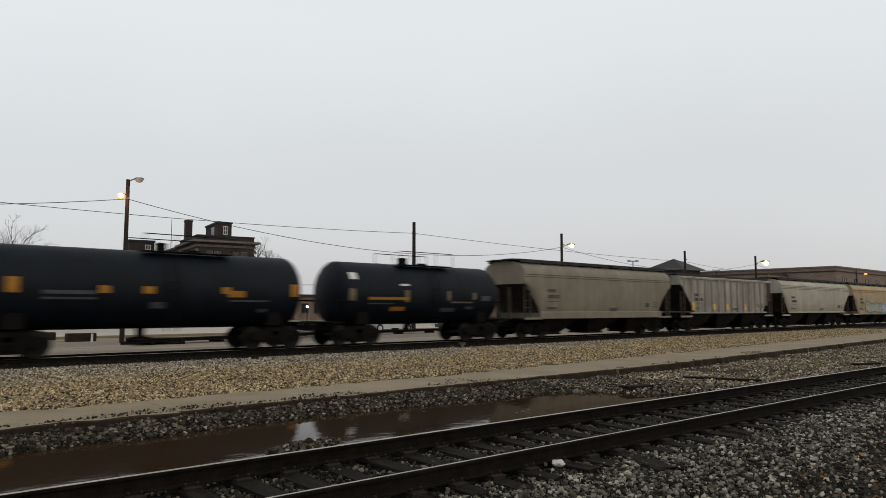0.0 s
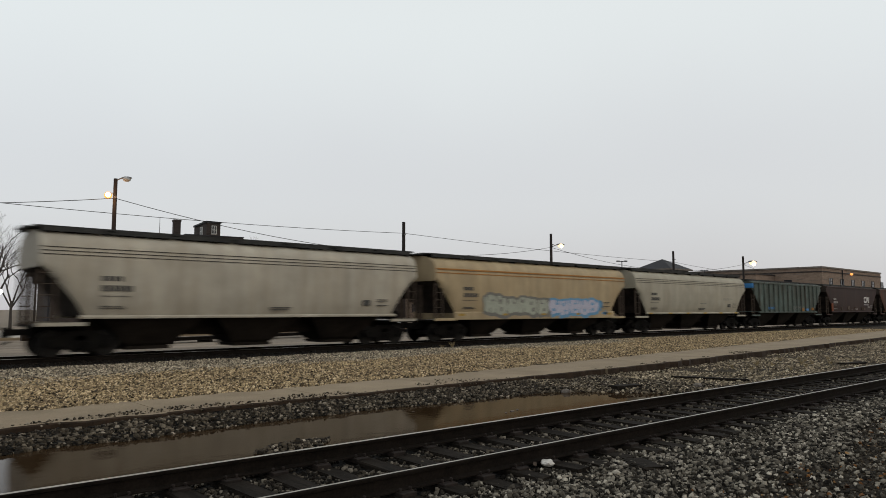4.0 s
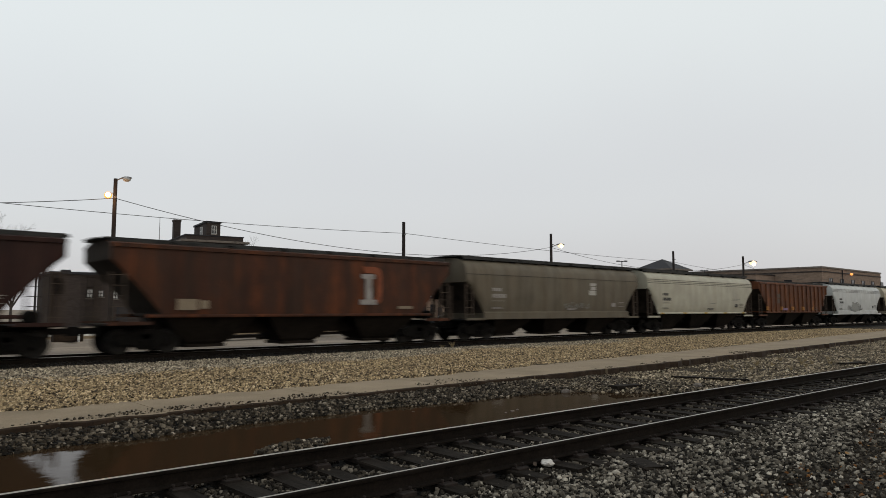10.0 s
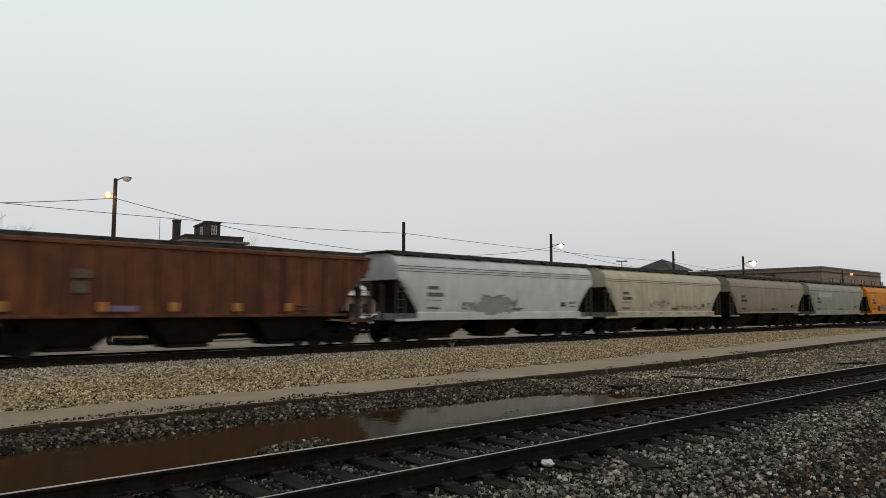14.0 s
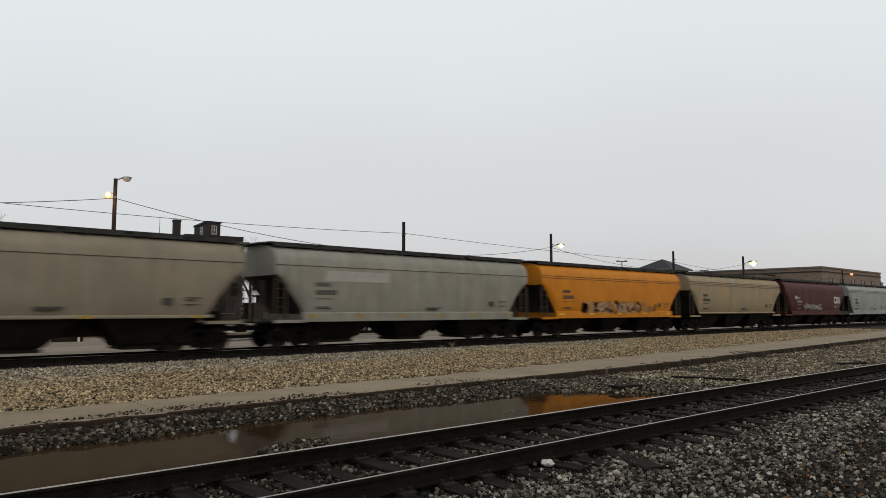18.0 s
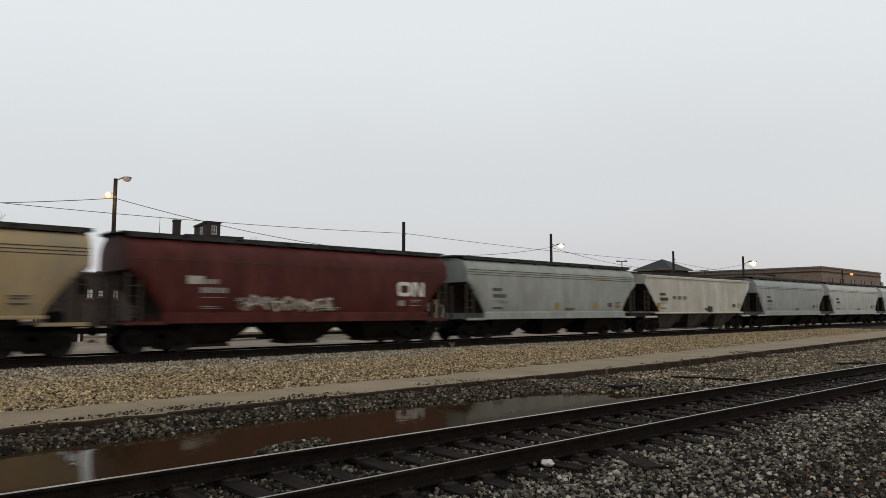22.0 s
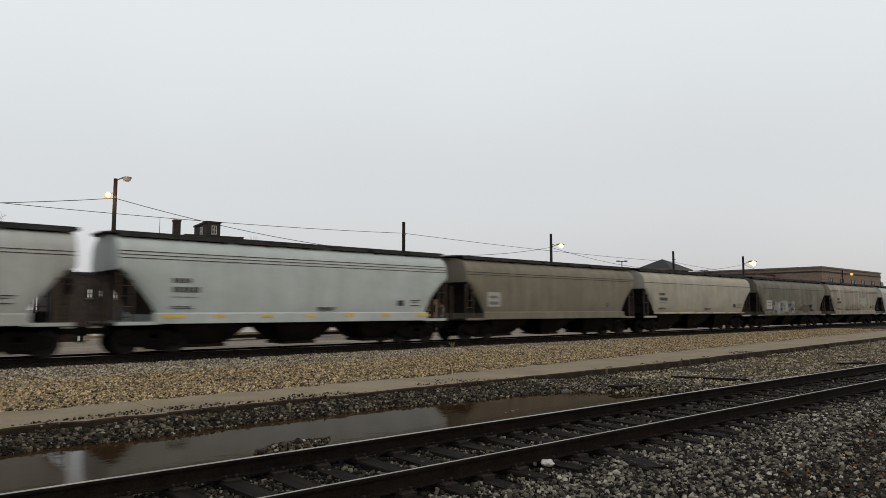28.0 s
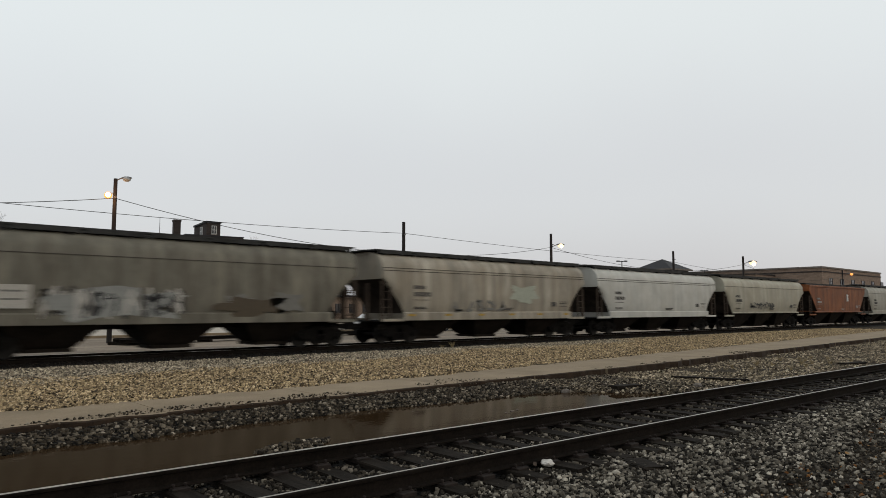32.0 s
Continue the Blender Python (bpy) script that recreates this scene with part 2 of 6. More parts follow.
def box(bm, x0, x1, y0, y1, z0, z1, taper=0.0):
    vs = [bm.verts.new((x, y, z)) for z in (z0, z1) for y in (y0, y1) for x in (x0, x1)]
    if taper:
        for v in vs[4:]:
            v.co.x += taper if v.co.x < (x0 + x1) / 2 else -taper
            v.co.y += taper if v.co.y < (y0 + y1) / 2 else -taper
    for f in ((0, 2, 3, 1), (4, 5, 7, 6), (0, 1, 5, 4), (2, 6, 7, 3), (0, 4, 6, 2), (1, 3, 7, 5)):
        bm.faces.new([vs[i] for i in f])
    return vs


def boxes(*dims):
    bm = bmesh.new()
    for d in dims:
        box(bm, *d)
    return bm


def soft_box(x0, x1, y0, y1, z0, z1, r=0.02, seg=2):
    bm = boxes((x0, x1, y0, y1, z0, z1))
    bmesh.ops.bevel(bm, geom=bm.edges[:], offset=r, segments=seg, affect="EDGES", profile=0.5)
    return bm


def rod(bm, a, b, r, r2=None, seg=8):
    a, b = Vector(a), Vector(b)
    d = b - a
    m = Matrix.Translation((a + b) / 2) @ d.to_track_quat("Z", "Y").to_matrix().to_4x4()
    bmesh.ops.create_cone(bm, cap_ends=True, segments=seg, radius1=r, radius2=r if r2 is None else r2, depth=d.length, matrix=m)


def smooth(ob, angle=40):
    for p in ob.data.polygons:
        p.use_smooth = True
    ob.data.set_sharp_from_angle(angle=radians(angle))
    return ob


def empty(name, m, label, category, group="", kind=""):
    ob = new(name)
    ob.matrix_basis = m
    return tagged(ob, label, category, group, kind)
# ---- ground ----
TRACK_SLOPE, TRACK_Y = -0.029, 6.27


def lattice(x, y, seed):
    """Smooth random relief, one value for each place."""
    rng = np.random.RandomState(seed)
    t = rng.rand(64, 64)
    xi, yi = np.floor(x).astype(int), np.floor(y).astype(int)
    fx, fy = x - xi, y - yi
    fx, fy = fx * fx * (3 - 2 * fx), fy * fy * (3 - 2 * fy)
    g = lambda a, b: t[a % 64, b % 64]
    return (g(xi, yi) * (1 - fx) + g(xi + 1, yi) * fx) * (1 - fy) + (g(xi, yi + 1) * (1 - fx) + g(xi + 1, yi + 1) * fx) * fy - 0.5


def ease(a, b, v):
    k = np.clip((v - a) / (b - a), 0, 1)
    return k * k * (3 - 2 * k)


def pave_near(x):
    return 11.35 + 0.055 * np.maximum(0, x - 18)


def pave_far(x):
    return 13.05 + 0.076 * np.maximum(0, x - 12)


def ground_z(x, y):
    x, y = np.asarray(x, float), np.asarray(y, float)
    v = y - (TRACK_Y + TRACK_SLOPE * x)
    rough = 0.05 * lattice(x * 1.1, y * 1.1, 3) + 0.03 * lattice(x * 3.1, y * 3.1, 5)
    z = -0.235 - 0.07 * ease(-1.4, -3.0, v) - 0.016 * (1 - ease(0.9, 1.5, np.abs(v)))
    # the basin of the puddle beyond the track
    far_edge = 10.45 - 0.35 * ease(7.5, 11.5, x) - 2.6 * ease(11.9, 15.2, x) + 0.25 * lattice(x * 0.9, x * 0 + 3.3, 9)
    basin = ease(1.15, 1.7, v) * (1 - ease(far_edge - 0.35, far_edge + 0.45, y)) * (1 - ease(13.0, 16.5, x) * 0.8)
    z = z - 0.135 * basin
    z = z - 0.05 * ease(14.0, 20.0, x) * ease(1.3, 2.2, v)
    isle = np.exp(-(((x - 5.0) / 0.95) ** 2 + ((y - 8.45 - 0.1 * (x - 5)) / 0.42) ** 2) * 1.2)
    z = z + 0.13 * isle
    heap = (1 - ease(12.0, 15.0, x)) * ease(pave_near(x) - 0.7, pave_near(x) - 0.05, y) * (0.55 + 0.9 * lattice(x * 0.7, x * 0 + 1.7, 15))
    z = z + 0.10 * np.maximum(0, heap)
    z = z + rough * np.where(np.abs(v) < 1.3, 0.4, 1.0)
    # under and beyond the paved strip
    k = ease(pave_near(x) - 0.02, pave_near(x) + 0.12, y)
    z = z * (1 - k) + k * (-0.13 + 0.02 * lattice(x * 0.8, y * 0.8, 6))
    k = ease(pave_far(x) - 0.5, pave_far(x) + 0.3, y)
    z = z + k * (0.06 + 0.02 * lattice(x * 2.2, y * 2.2, 7))
    k = ease(21.9, 23.0, y)
    z = z * (1 - k) + k * -0.17
    k = ease(28.5, 30.0, y)
    return z * (1 - k) + k * -0.2


def spread(lo, hi, step, far):
    mid = list(np.arange(lo, hi, step))
    out, d, a = [], step, hi
    while a < far:
        out.append(a)
        d *= 1.25
        a += d
    out.append(far)
    left, d, a = [], step, lo
    while a > -far:
        d *= 1.25
        a -= d
        left.append(max(a, -far))
    return np.array(left[::-1] + mid + out)


gx, gy = spread(-4.0, 34.0, 0.12, 3000.0), spread(-1.5, 16.0, 0.1, 3000.0)
GX, GY = np.meshgrid(gx, gy, indexing="ij")
GZ = ground_z(GX, GY)
nx, ny = len(gx), len(gy)
verts = np.stack([GX, GY, GZ], -1).reshape(-1, 3)
ii, jj = np.meshgrid(np.arange(nx - 1), np.arange(ny - 1), indexing="ij")
a0 = (ii * ny + jj).reshape(-1)
quads = np.stack([a0, a0 + ny, a0 + ny + 1, a0 + 1], -1)
me = bpy.data.meshes.new("ground")
me.from_pydata(verts.tolist(), [], quads.tolist())
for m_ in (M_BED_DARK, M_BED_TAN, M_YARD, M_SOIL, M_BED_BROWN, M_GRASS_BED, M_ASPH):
    me.materials.append(m_)
cx = ((gx[:-1] + gx[1:]) / 2)[ii.reshape(-1)]
cy = ((gy[:-1] + gy[1:]) / 2)[jj.reshape(-1)]
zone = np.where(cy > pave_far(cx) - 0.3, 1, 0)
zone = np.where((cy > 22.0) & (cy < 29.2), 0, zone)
zone = np.where(cy >= 29.2, 5, zone)
zone = np.where(cy >= 30.8 + 0.5 * lattice(cx * 0.4, cy * 0.4, 14), 2, zone)
zone = np.where((cy > 53.0 + 3.0 * lattice(cx * 0.12, cx * 0 + 4.4, 17)) & (cy < 75.0), 6, zone)
dirt = (cy < pave_far(cx)) & (cy - (TRACK_Y + TRACK_SLOPE * cx) > 1.4) & (cx > 13.0 + 3.5 * lattice(cx * 0.5, cy * 0.5, 13))
zone = np.where(dirt, 4, zone)
soil = cy < 3.15 + 0.12 * (cx - 6) + 1.2 * lattice(cx * 0.6, cy * 0.6, 11)
zone = np.where(soil, 3, zone)
me.polygons.foreach_set("material_index", zone.astype(np.int32))
me.polygons.foreach_set("use_smooth", np.ones(len(quads), bool))
tagged(new("ground", me), "dark ballast, limestone gravel and wet yard ground", "ground", kind="structure")

bm = bmesh.new()
bm.faces.new([bm.verts.new(p) for p in ((-9, 6.9, -0.292), (15.8, 6.6, -0.292), (15.8, 10.9, -0.292), (-9, 11.1, -0.292))])
tagged(part("water", bm, M_WATER), "shallow muddy brown rain puddle beside the rails", "puddle", kind="structure")

# the paved strip in slabs, with a worn edge
paving = empty("pavement", pose(0, 0, 0), "worn tan concrete access strip along the tracks", "pavement", kind="structure")
x = -14.0
while x < 130.0:
    n = 3.05 if x < 60 else 9.0
    bm = bmesh.new()
    cuts = 10
    rng = random.Random(int(x * 7) + 400)
    rows_ = []
    for k in range(cuts + 1):
        u = x + 0.008 + (n - 0.016) * k / cuts
        w0 = rng.uniform(-0.05, 0.05) - (0.09 if rng.random() < 0.12 else 0)
        w1 = rng.uniform(-0.16, 0.16)
        rows_.append([bm.verts.new((u, float(pave_near(u)) + w0 + d, z)) for d, z in ((-0.012, -0.30), (0, -0.10), (0.03, -0.078))]
                     + [bm.verts.new((u, float(pave_far(u)) + w1, -0.070)), bm.verts.new((u, float(pave_far(u)) + w1, -0.2))])
    for p, q in zip(rows_, rows_[1:]):
        for k in range(4):
            bm.faces.new((p[k], q[k], q[k + 1], p[k + 1]))
    bm.faces.new(rows_[0][::-1])
    bm.faces.new(rows_[-1])
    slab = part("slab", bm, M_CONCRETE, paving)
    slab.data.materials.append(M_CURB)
    # near edge faces darker: dirt, with the shade below the lip painted in
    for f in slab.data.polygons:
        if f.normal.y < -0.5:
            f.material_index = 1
    x += n

# ---- tracks ----
RAIL = [(-0.07, -0.172), (-0.07, -0.16), (-0.012, -0.142), (-0.010, -0.045), (-0.034, -0.034), (-0.036, -0.010), (-0.028, -0.002), (-0.012, 0.0),
        (0.022, 0.0), (0.03, -0.003), (0.036, -0.010), (0.034, -0.034), (0.010, -0.045), (0.012, -0.142), (0.07, -0.16), (0.07, -0.172)]


def rail(length, parent, y, label, shiny):
    bm = bmesh.new()
    ends = [[bm.verts.new((u, y + p, z)) for p, z in RAIL] for u in length]
    k = len(RAIL)
    for i in range(k):
        f = bm.faces.new((ends[0][i], ends[1][i], ends[1][(i + 1) % k], ends[0][(i + 1) % k]))
        f.material_index = 1 if i in shiny else 0
    for e in ends:
        bm.faces.new(e)
    bmesh.ops.recalc_face_normals(bm, faces=bm.faces[:])
    ob = part("rail", bm, M_RAILSIDE, parent, label)
    ob.data.materials.append(M_RAILTOP)
    return ob


def track(m, label, span, tie_span, gauge, group, shiny):
    root = empty("railway_track", m, label, "railway track", group, "structure")
    for s in (-1, 1):
        rail(span, root, s * gauge / 2, "rusty steel rail with a polished head", shiny[s > 0])
    ties = []
    for k in range(4):
        rng = random.Random(k + 60)
        bm = soft_box(-0.122, 0.122, -1.3, 1.3, -0.36, -0.190, 0.012, 1)
        for v in bm.verts:
            v.co += Vector((rng.uniform(-0.012, 0.012), rng.uniform(-0.03, 0.03), rng.uniform(-0.012, 0.006)))
        ties.append(part("tie", bm, M_TIE, root))
    plate = part("tie_plate", soft_box(-0.09, 0.09, -0.17, 0.17, -0.222, -0.168, 0.006, 1), M_PLATE, root)
    bm = bmesh.new()
    for q in (-0.06, 0.06):
        for p in (-0.1, 0.1):
            rod(bm, (q, p, -0.172), (q, p, -0.14), 0.012, seg=6)
            rod(bm, (q, p * 0.93, -0.14), (q, p * 0.93, -0.13), 0.02, 0.014, seg=6)
    spike = part("spike", bm, M_PLATE, root)
    rng = random.Random(len(label))
    u, k = tie_span[0], 0
    while u < tie_span[1]:
        turn = pose(u + rng.uniform(-0.03, 0.03), rng.uniform(-0.10, 0.10), rng.uniform(-0.022, 0.0), 0, rng.uniform(-0.6, 0.6), rng.uniform(-3.2, 3.2))
        if k < 4:
            ties[k].matrix_basis = turn
        else:
            again(ties[k % 4], root, turn)
        for s in (-1, 1):
            seat = pose(u, s * gauge / 2, 0)
            if k == 0 and s == -1:
                plate.matrix_basis = seat
                spike.matrix_basis = seat
            elif u < 16:
                again(plate, root, seat)
                again(spike, root, seat)
        u += 0.53
        k += 1
    return root


YC = 26.306
near_track = track(pose(0, TRACK_Y, 0, 0, 0, math.degrees(math.atan(TRACK_SLOPE))), "rusty railway track on dark ties and loose ballast",
                   (-60, 400), (-1.5, 46.0), 1.56, "railway tracks", ((7,), (6, 7, 8)))
far_track = track(pose(0, YC, 0), "busy main-line track under the freight train", (-520, 640), (2.0, 60.0), 1.505, "railway tracks", ((5, 6, 7, 8), (6, 7, 8)))


# ---- loose stones ----
def chip(seed):
    """A crushed stone: a cube with its corners knocked about."""
    rng = np.random.RandomState(seed)
    v = np.array([(x, y, z) for z in (-1, 1) for y in (-1, 1) for x in (-1, 1)], float) * 0.72
    v += rng.uniform(-0.36, 0.36, (8, 3))
    v *= rng.uniform(0.7, 1.3, (1, 3)) * (1, 1, 0.78)
    f = [(4, 5, 7), (4, 7, 6), (0, 1, 5), (0, 5, 4), (2, 6, 7), (2, 7, 3), (0, 4, 6), (0, 6, 2), (1, 3, 7), (1, 7, 5)]
    return v, np.array(f)


def octa(seed):
    rng = np.random.RandomState(seed)
    v = np.array([(1, 0, 0), (-1, 0, 0), (0, 1, 0), (0, -1, 0), (0, 0, 1), (0, 0, -1)], float) * (1 + rng.uniform(-0.35, 0.35, (6, 1))) * (1.05, 0.9, 0.8)
    f = [(0, 2, 4), (2, 1, 4), (1, 3, 4), (3, 0, 4), (2, 0, 5), (1, 2, 5), (3, 1, 5), (0, 3, 5)]
    return v, np.array(f)


def shard(seed):
    """A split stone, a ridge over four corners; its underside lies in the ground."""
    rng = np.random.RandomState(seed)
    v = np.array([(-1, -0.8, -0.5), (1, -0.8, -0.5), (1, 0.8, -0.5), (-1, 0.8, -0.5), (-0.55, 0, 0.62), (0.55, 0, 0.62)], float)
    v += rng.uniform(-0.34, 0.34, (6, 3))
    return v, np.array([(0, 1, 5), (0, 5, 4), (2, 3, 4), (2, 4, 5), (1, 2, 5), (3, 0, 4)])


def scatter(name, label, xs, ys, size, material, make, seed, lift=0.35):
    rng = np.random.RandomState(seed)
    zs = ground_z(xs, ys)
    n = len(xs)
    kind = rng.randint(0, 6, n)
    allv, allf, base = [], [], 0
    for k in range(6):
        v, f = make(seed * 10 + k)
        sel = np.where(kind == k)[0]
        if not len(sel):
            continue
        s = size[0] + (size[1] - size[0]) * rng.rand(len(sel)) ** 2
        yaw, tip = rng.uniform(0, 6.283, len(sel)), rng.uniform(-0.9, 0.9, len(sel))
        ca, sa, ct, st = np.cos(yaw), np.sin(yaw), np.cos(tip), np.sin(tip)
        px, py, pz = v[:, 0], v[:, 1], v[:, 2]
        qx = px[None] * ct[:, None] + pz[None] * st[:, None]
        qz = -px[None] * st[:, None] + pz[None] * ct[:, None]
        X = (qx * ca[:, None] - py[None] * sa[:, None]) * s[:, None] + xs[sel][:, None]
        Y = (qx * sa[:, None] + py[None] * ca[:, None]) * s[:, None] + ys[sel][:, None]
        Z = qz * s[:, None] + (zs[sel] + s * lift * rng.uniform(0.1, 2.2, len(sel)))[:, None]
        allv.append(np.stack([X, Y, Z], -1).reshape(-1, 3))
        allf.append((f[None] + (np.arange(len(sel)) * len(v))[:, None, None] + base).reshape(-1, 3))
        base += len(sel) * len(v)
    V, F = np.concatenate(allv), np.concatenate(allf)
    me = bpy.data.meshes.new(name)
    me.vertices.add(len(V))
    me.vertices.foreach_set("co", V.astype(np.float32).ravel())
    me.loops.add(len(F) * 3)
    me.loops.foreach_set("vertex_index", F.astype(np.int32).ravel())
    me.polygons.add(len(F))
    me.polygons.foreach_set("loop_start", (np.arange(len(F)) * 3).astype(np.int32))
    me.update(calc_edges=True)
    me.materials.append(material)
    return tagged(new(name, me), label, "gravel", kind="stuff")


def sown(n, x0, x1, y0, y1, seed, keep, bias=1.0):
    rng = np.random.RandomState(seed)
    xs = x0 + (x1 - x0) * rng.rand(n) ** bias
    ys = rng.uniform(y0, y1, n)
    ok = keep(xs, ys)
    return xs[ok], ys[ok]


def off_ties(x, y):
    """Between the ties, or well below their tops."""
    v = y - (TRACK_Y + TRACK_SLOPE * x)
    near = np.abs(v) < 1.32
    ph = np.abs(((x + 1.5) / 0.53 + 0.5) % 1.0 - 0.5) * 0.53
    onrail = (np.abs(np.abs(v) - 0.78) < 0.1)
    return (~near | (ph > 0.15) | (np.random.RandomState(9).rand(len(x)) < 0.20)) & ~onrail & (v < 1.75)


def cindery(x, y):
    """Brown fine ground on the near side, where few stones lie."""
    return y < 3.15 + 0.12 * (x - 6) + 1.2 * lattice(x * 0.6, y * 0.6, 11)


def near_bed(x, y):
    thin = ease(-0.6, 2.4, x) * ease(-0.8, 2.2, y)
    return (np.random.RandomState(15).rand(len(x)) < thin) & off_ties(x, y) & (~cindery(x, y) | (np.random.RandomState(5).rand(len(x)) < 0.22))


xs_, ys_ = sown(104000, -0.6, 11.0, -0.8, 8.6, 21, near_bed, 1.0)
inside = np.abs(ys_ - (TRACK_Y + TRACK_SLOPE * xs_)) < 0.95
scatter("near_ballast", "dark angular ballast stones beside the rails", xs_[~inside], ys_[~inside], (0.011, 0.029), M_STONE_DARK, chip, 2, 0.5)
scatter("crib_ballast", "oil-stained ballast stones between the ties", xs_[inside], ys_[inside], (0.011, 0.030), M_STONE_CRIB, chip, 18, 0.7)
xs_, ys_ = sown(80000, 11.0, 26.0, 0.8, 8.6, 29, near_bed, 1.2)
inside = np.abs(ys_ - (TRACK_Y + TRACK_SLOPE * xs_)) < 0.95
scatter("farther_ballast", "dark angular ballast stones further along the rails", xs_[~inside], ys_[~inside], (0.013, 0.034), M_STONE_DARK, chip, 13, 0.4)
scatter("farther_crib_ballast", "oil-stained ballast stones between the ties", xs_[inside], ys_[inside], (0.013, 0.034), M_STONE_CRIB, chip, 19, 0.6)
xs_, ys_ = sown(42000, 1.0, 24.0, -0.5, 5.6, 27, lambda x, y: cindery(x, y) & (np.random.RandomState(16).rand(len(x)) < ease(1.0, 4.0, x) * ease(-0.5, 1.6, y) * (1 - ease(19.0, 24.0, x))), 1.2)
scatter("cinder_chips", "fine brown cinders and chips beside the track", xs_, ys_, (0.008, 0.024), M_CINDER, octa, 11, 0.2)
xs_, ys_ = sown(15000, 26.0, 60.0, 1.0, 8.0, 22, off_ties)
scatter("distant_ballast", "dark ballast stones along the track", xs_, ys_, (0.03, 0.06), M_STONE_DARK, octa, 3, 0.2)
shore = lambda x, y: (y < pave_near(x) - 0.02) & (y - (TRACK_Y + TRACK_SLOPE * x) > 1.3) & (ground_z(x, y) > -0.300)
xs_, ys_ = sown(64000, 0.5, 16.0, 7.3, 12.4, 23, shore, 1.2)
scatter("shore_gravel", "wet dark gravel along the edge of the puddle", xs_, ys_, (0.012, 0.036), M_STONE_SHORE, chip, 4, 0.3)
xs_, ys_ = sown(44000, 13.0, 62.0, 6.0, 14.5, 26, shore, 1.5)
scatter("trackside_gravel", "brown mixed gravel between the track and the paved strip", xs_, ys_, (0.015, 0.042), M_STONE_BROWN, shard, 9, 0.2)
mid = lambda x, y: (y > pave_far(x) + 0.35 * lattice(x * 1.3, y * 1.3, 31)) & (y < 22.2 + 0.3 * lattice(x * 1.7, y * 1.7, 35))
low = lambda x, y: mid(x, y) & (y < 18.2 + 3.0 * lattice(x * 0.3, y * 0.3, 33) + 0.09 * x)
high = lambda x, y: mid(x, y) & (y > 17.4 + 3.0 * lattice(x * 0.3, y * 0.3, 33) + 0.09 * x)
xs_, ys_ = sown(110000, 1.0, 66.0, 16.5, 23.9, 28, high, 1.6)
scatter("grey_limestone_gravel", "grey limestone gravel along the main track", xs_, ys_, (0.012, 0.033), M_STONE_GREY, shard, 12, 0.3)
xs_, ys_ = sown(230000, 1.0, 66.0, 12.9, 23.9, 24, low, 1.6)
scatter("limestone_gravel", "tan limestone gravel before the main track", xs_, ys_, (0.012, 0.032), M_STONE_TAN, shard, 5, 0.3)
far_bed = lambda x, y: np.abs(np.abs(y - YC) - 0.75) > 0.1
xs_, ys_ = sown(13000, 1.0, 60.0, 21.9, 25.5, 25, far_bed, 1.4)
scatter("main_track_ballast", "oil-darkened ballast of the main track", xs_, ys_, (0.02, 0.045), M_STONE_OILY, octa, 6, 0.1)
rngs = np.random.RandomState(8)
xs_ = 1.5 + 26 * rngs.rand(4200) ** 1.2
clump = np.clip(0.25 + 1.7 * lattice(xs_ * 0.55, xs_ * 0 + 2.6, 41) + 0.7 * lattice(xs_ * 2.3, xs_ * 0 + 5.1, 42), 0.04, 1.0)
ys_ = pave_near(xs_) + rngs.rand(4200) ** 1.6 * 1.0 * clump + 0.03
kept = rngs.rand(4200) < 0.15 + 0.85 * clump
xs_, ys_ = xs_[kept], ys_[kept]
ob = scatter("spilled_chips", "dark stone chips spilled over the paved strip", xs_, ys_, (0.010, 0.032), M_STONE_SHORE, octa, 7, 0.2)
ob.location.z = 0.052

bm = bmesh.new()
bmesh.ops.create_icosphere(bm, subdivisions=2, radius=0.082)
for v in bm.verts:
    v.co = Vector((v.co.x * 1.7, v.co.y * 0.85, v.co.z * 0.5)) * (1 + 0.35 * noise.noise(v.co * 17))
ob = part("rock", bm, plain("chalky_stone", (0.42, 0.40, 0.37), (0.62, 0.6, 0.56), 9.0, 0.8, 0, 0.5, 60))
ob.matrix_basis = pose(6.33, 5.17, -0.18, 8, 5, 20)
tagged(ob, "pale chalky rock lying on the dark ballast", "rock")
# ---- the train: shared parts ----
def wheel_mesh():
    bm = bmesh.new()
    for a, b, r in ((-0.065, 0.045, 0.43), (0.045, 0.075, 0.46), (-0.075, -0.065, 0.36)):
        rod(bm, (0, a, 0), (0, b, 0), r, seg=24)
    rod(bm, (0, -0.12, 0), (0, 0.1, 0), 0.12, seg=12)
    return bm


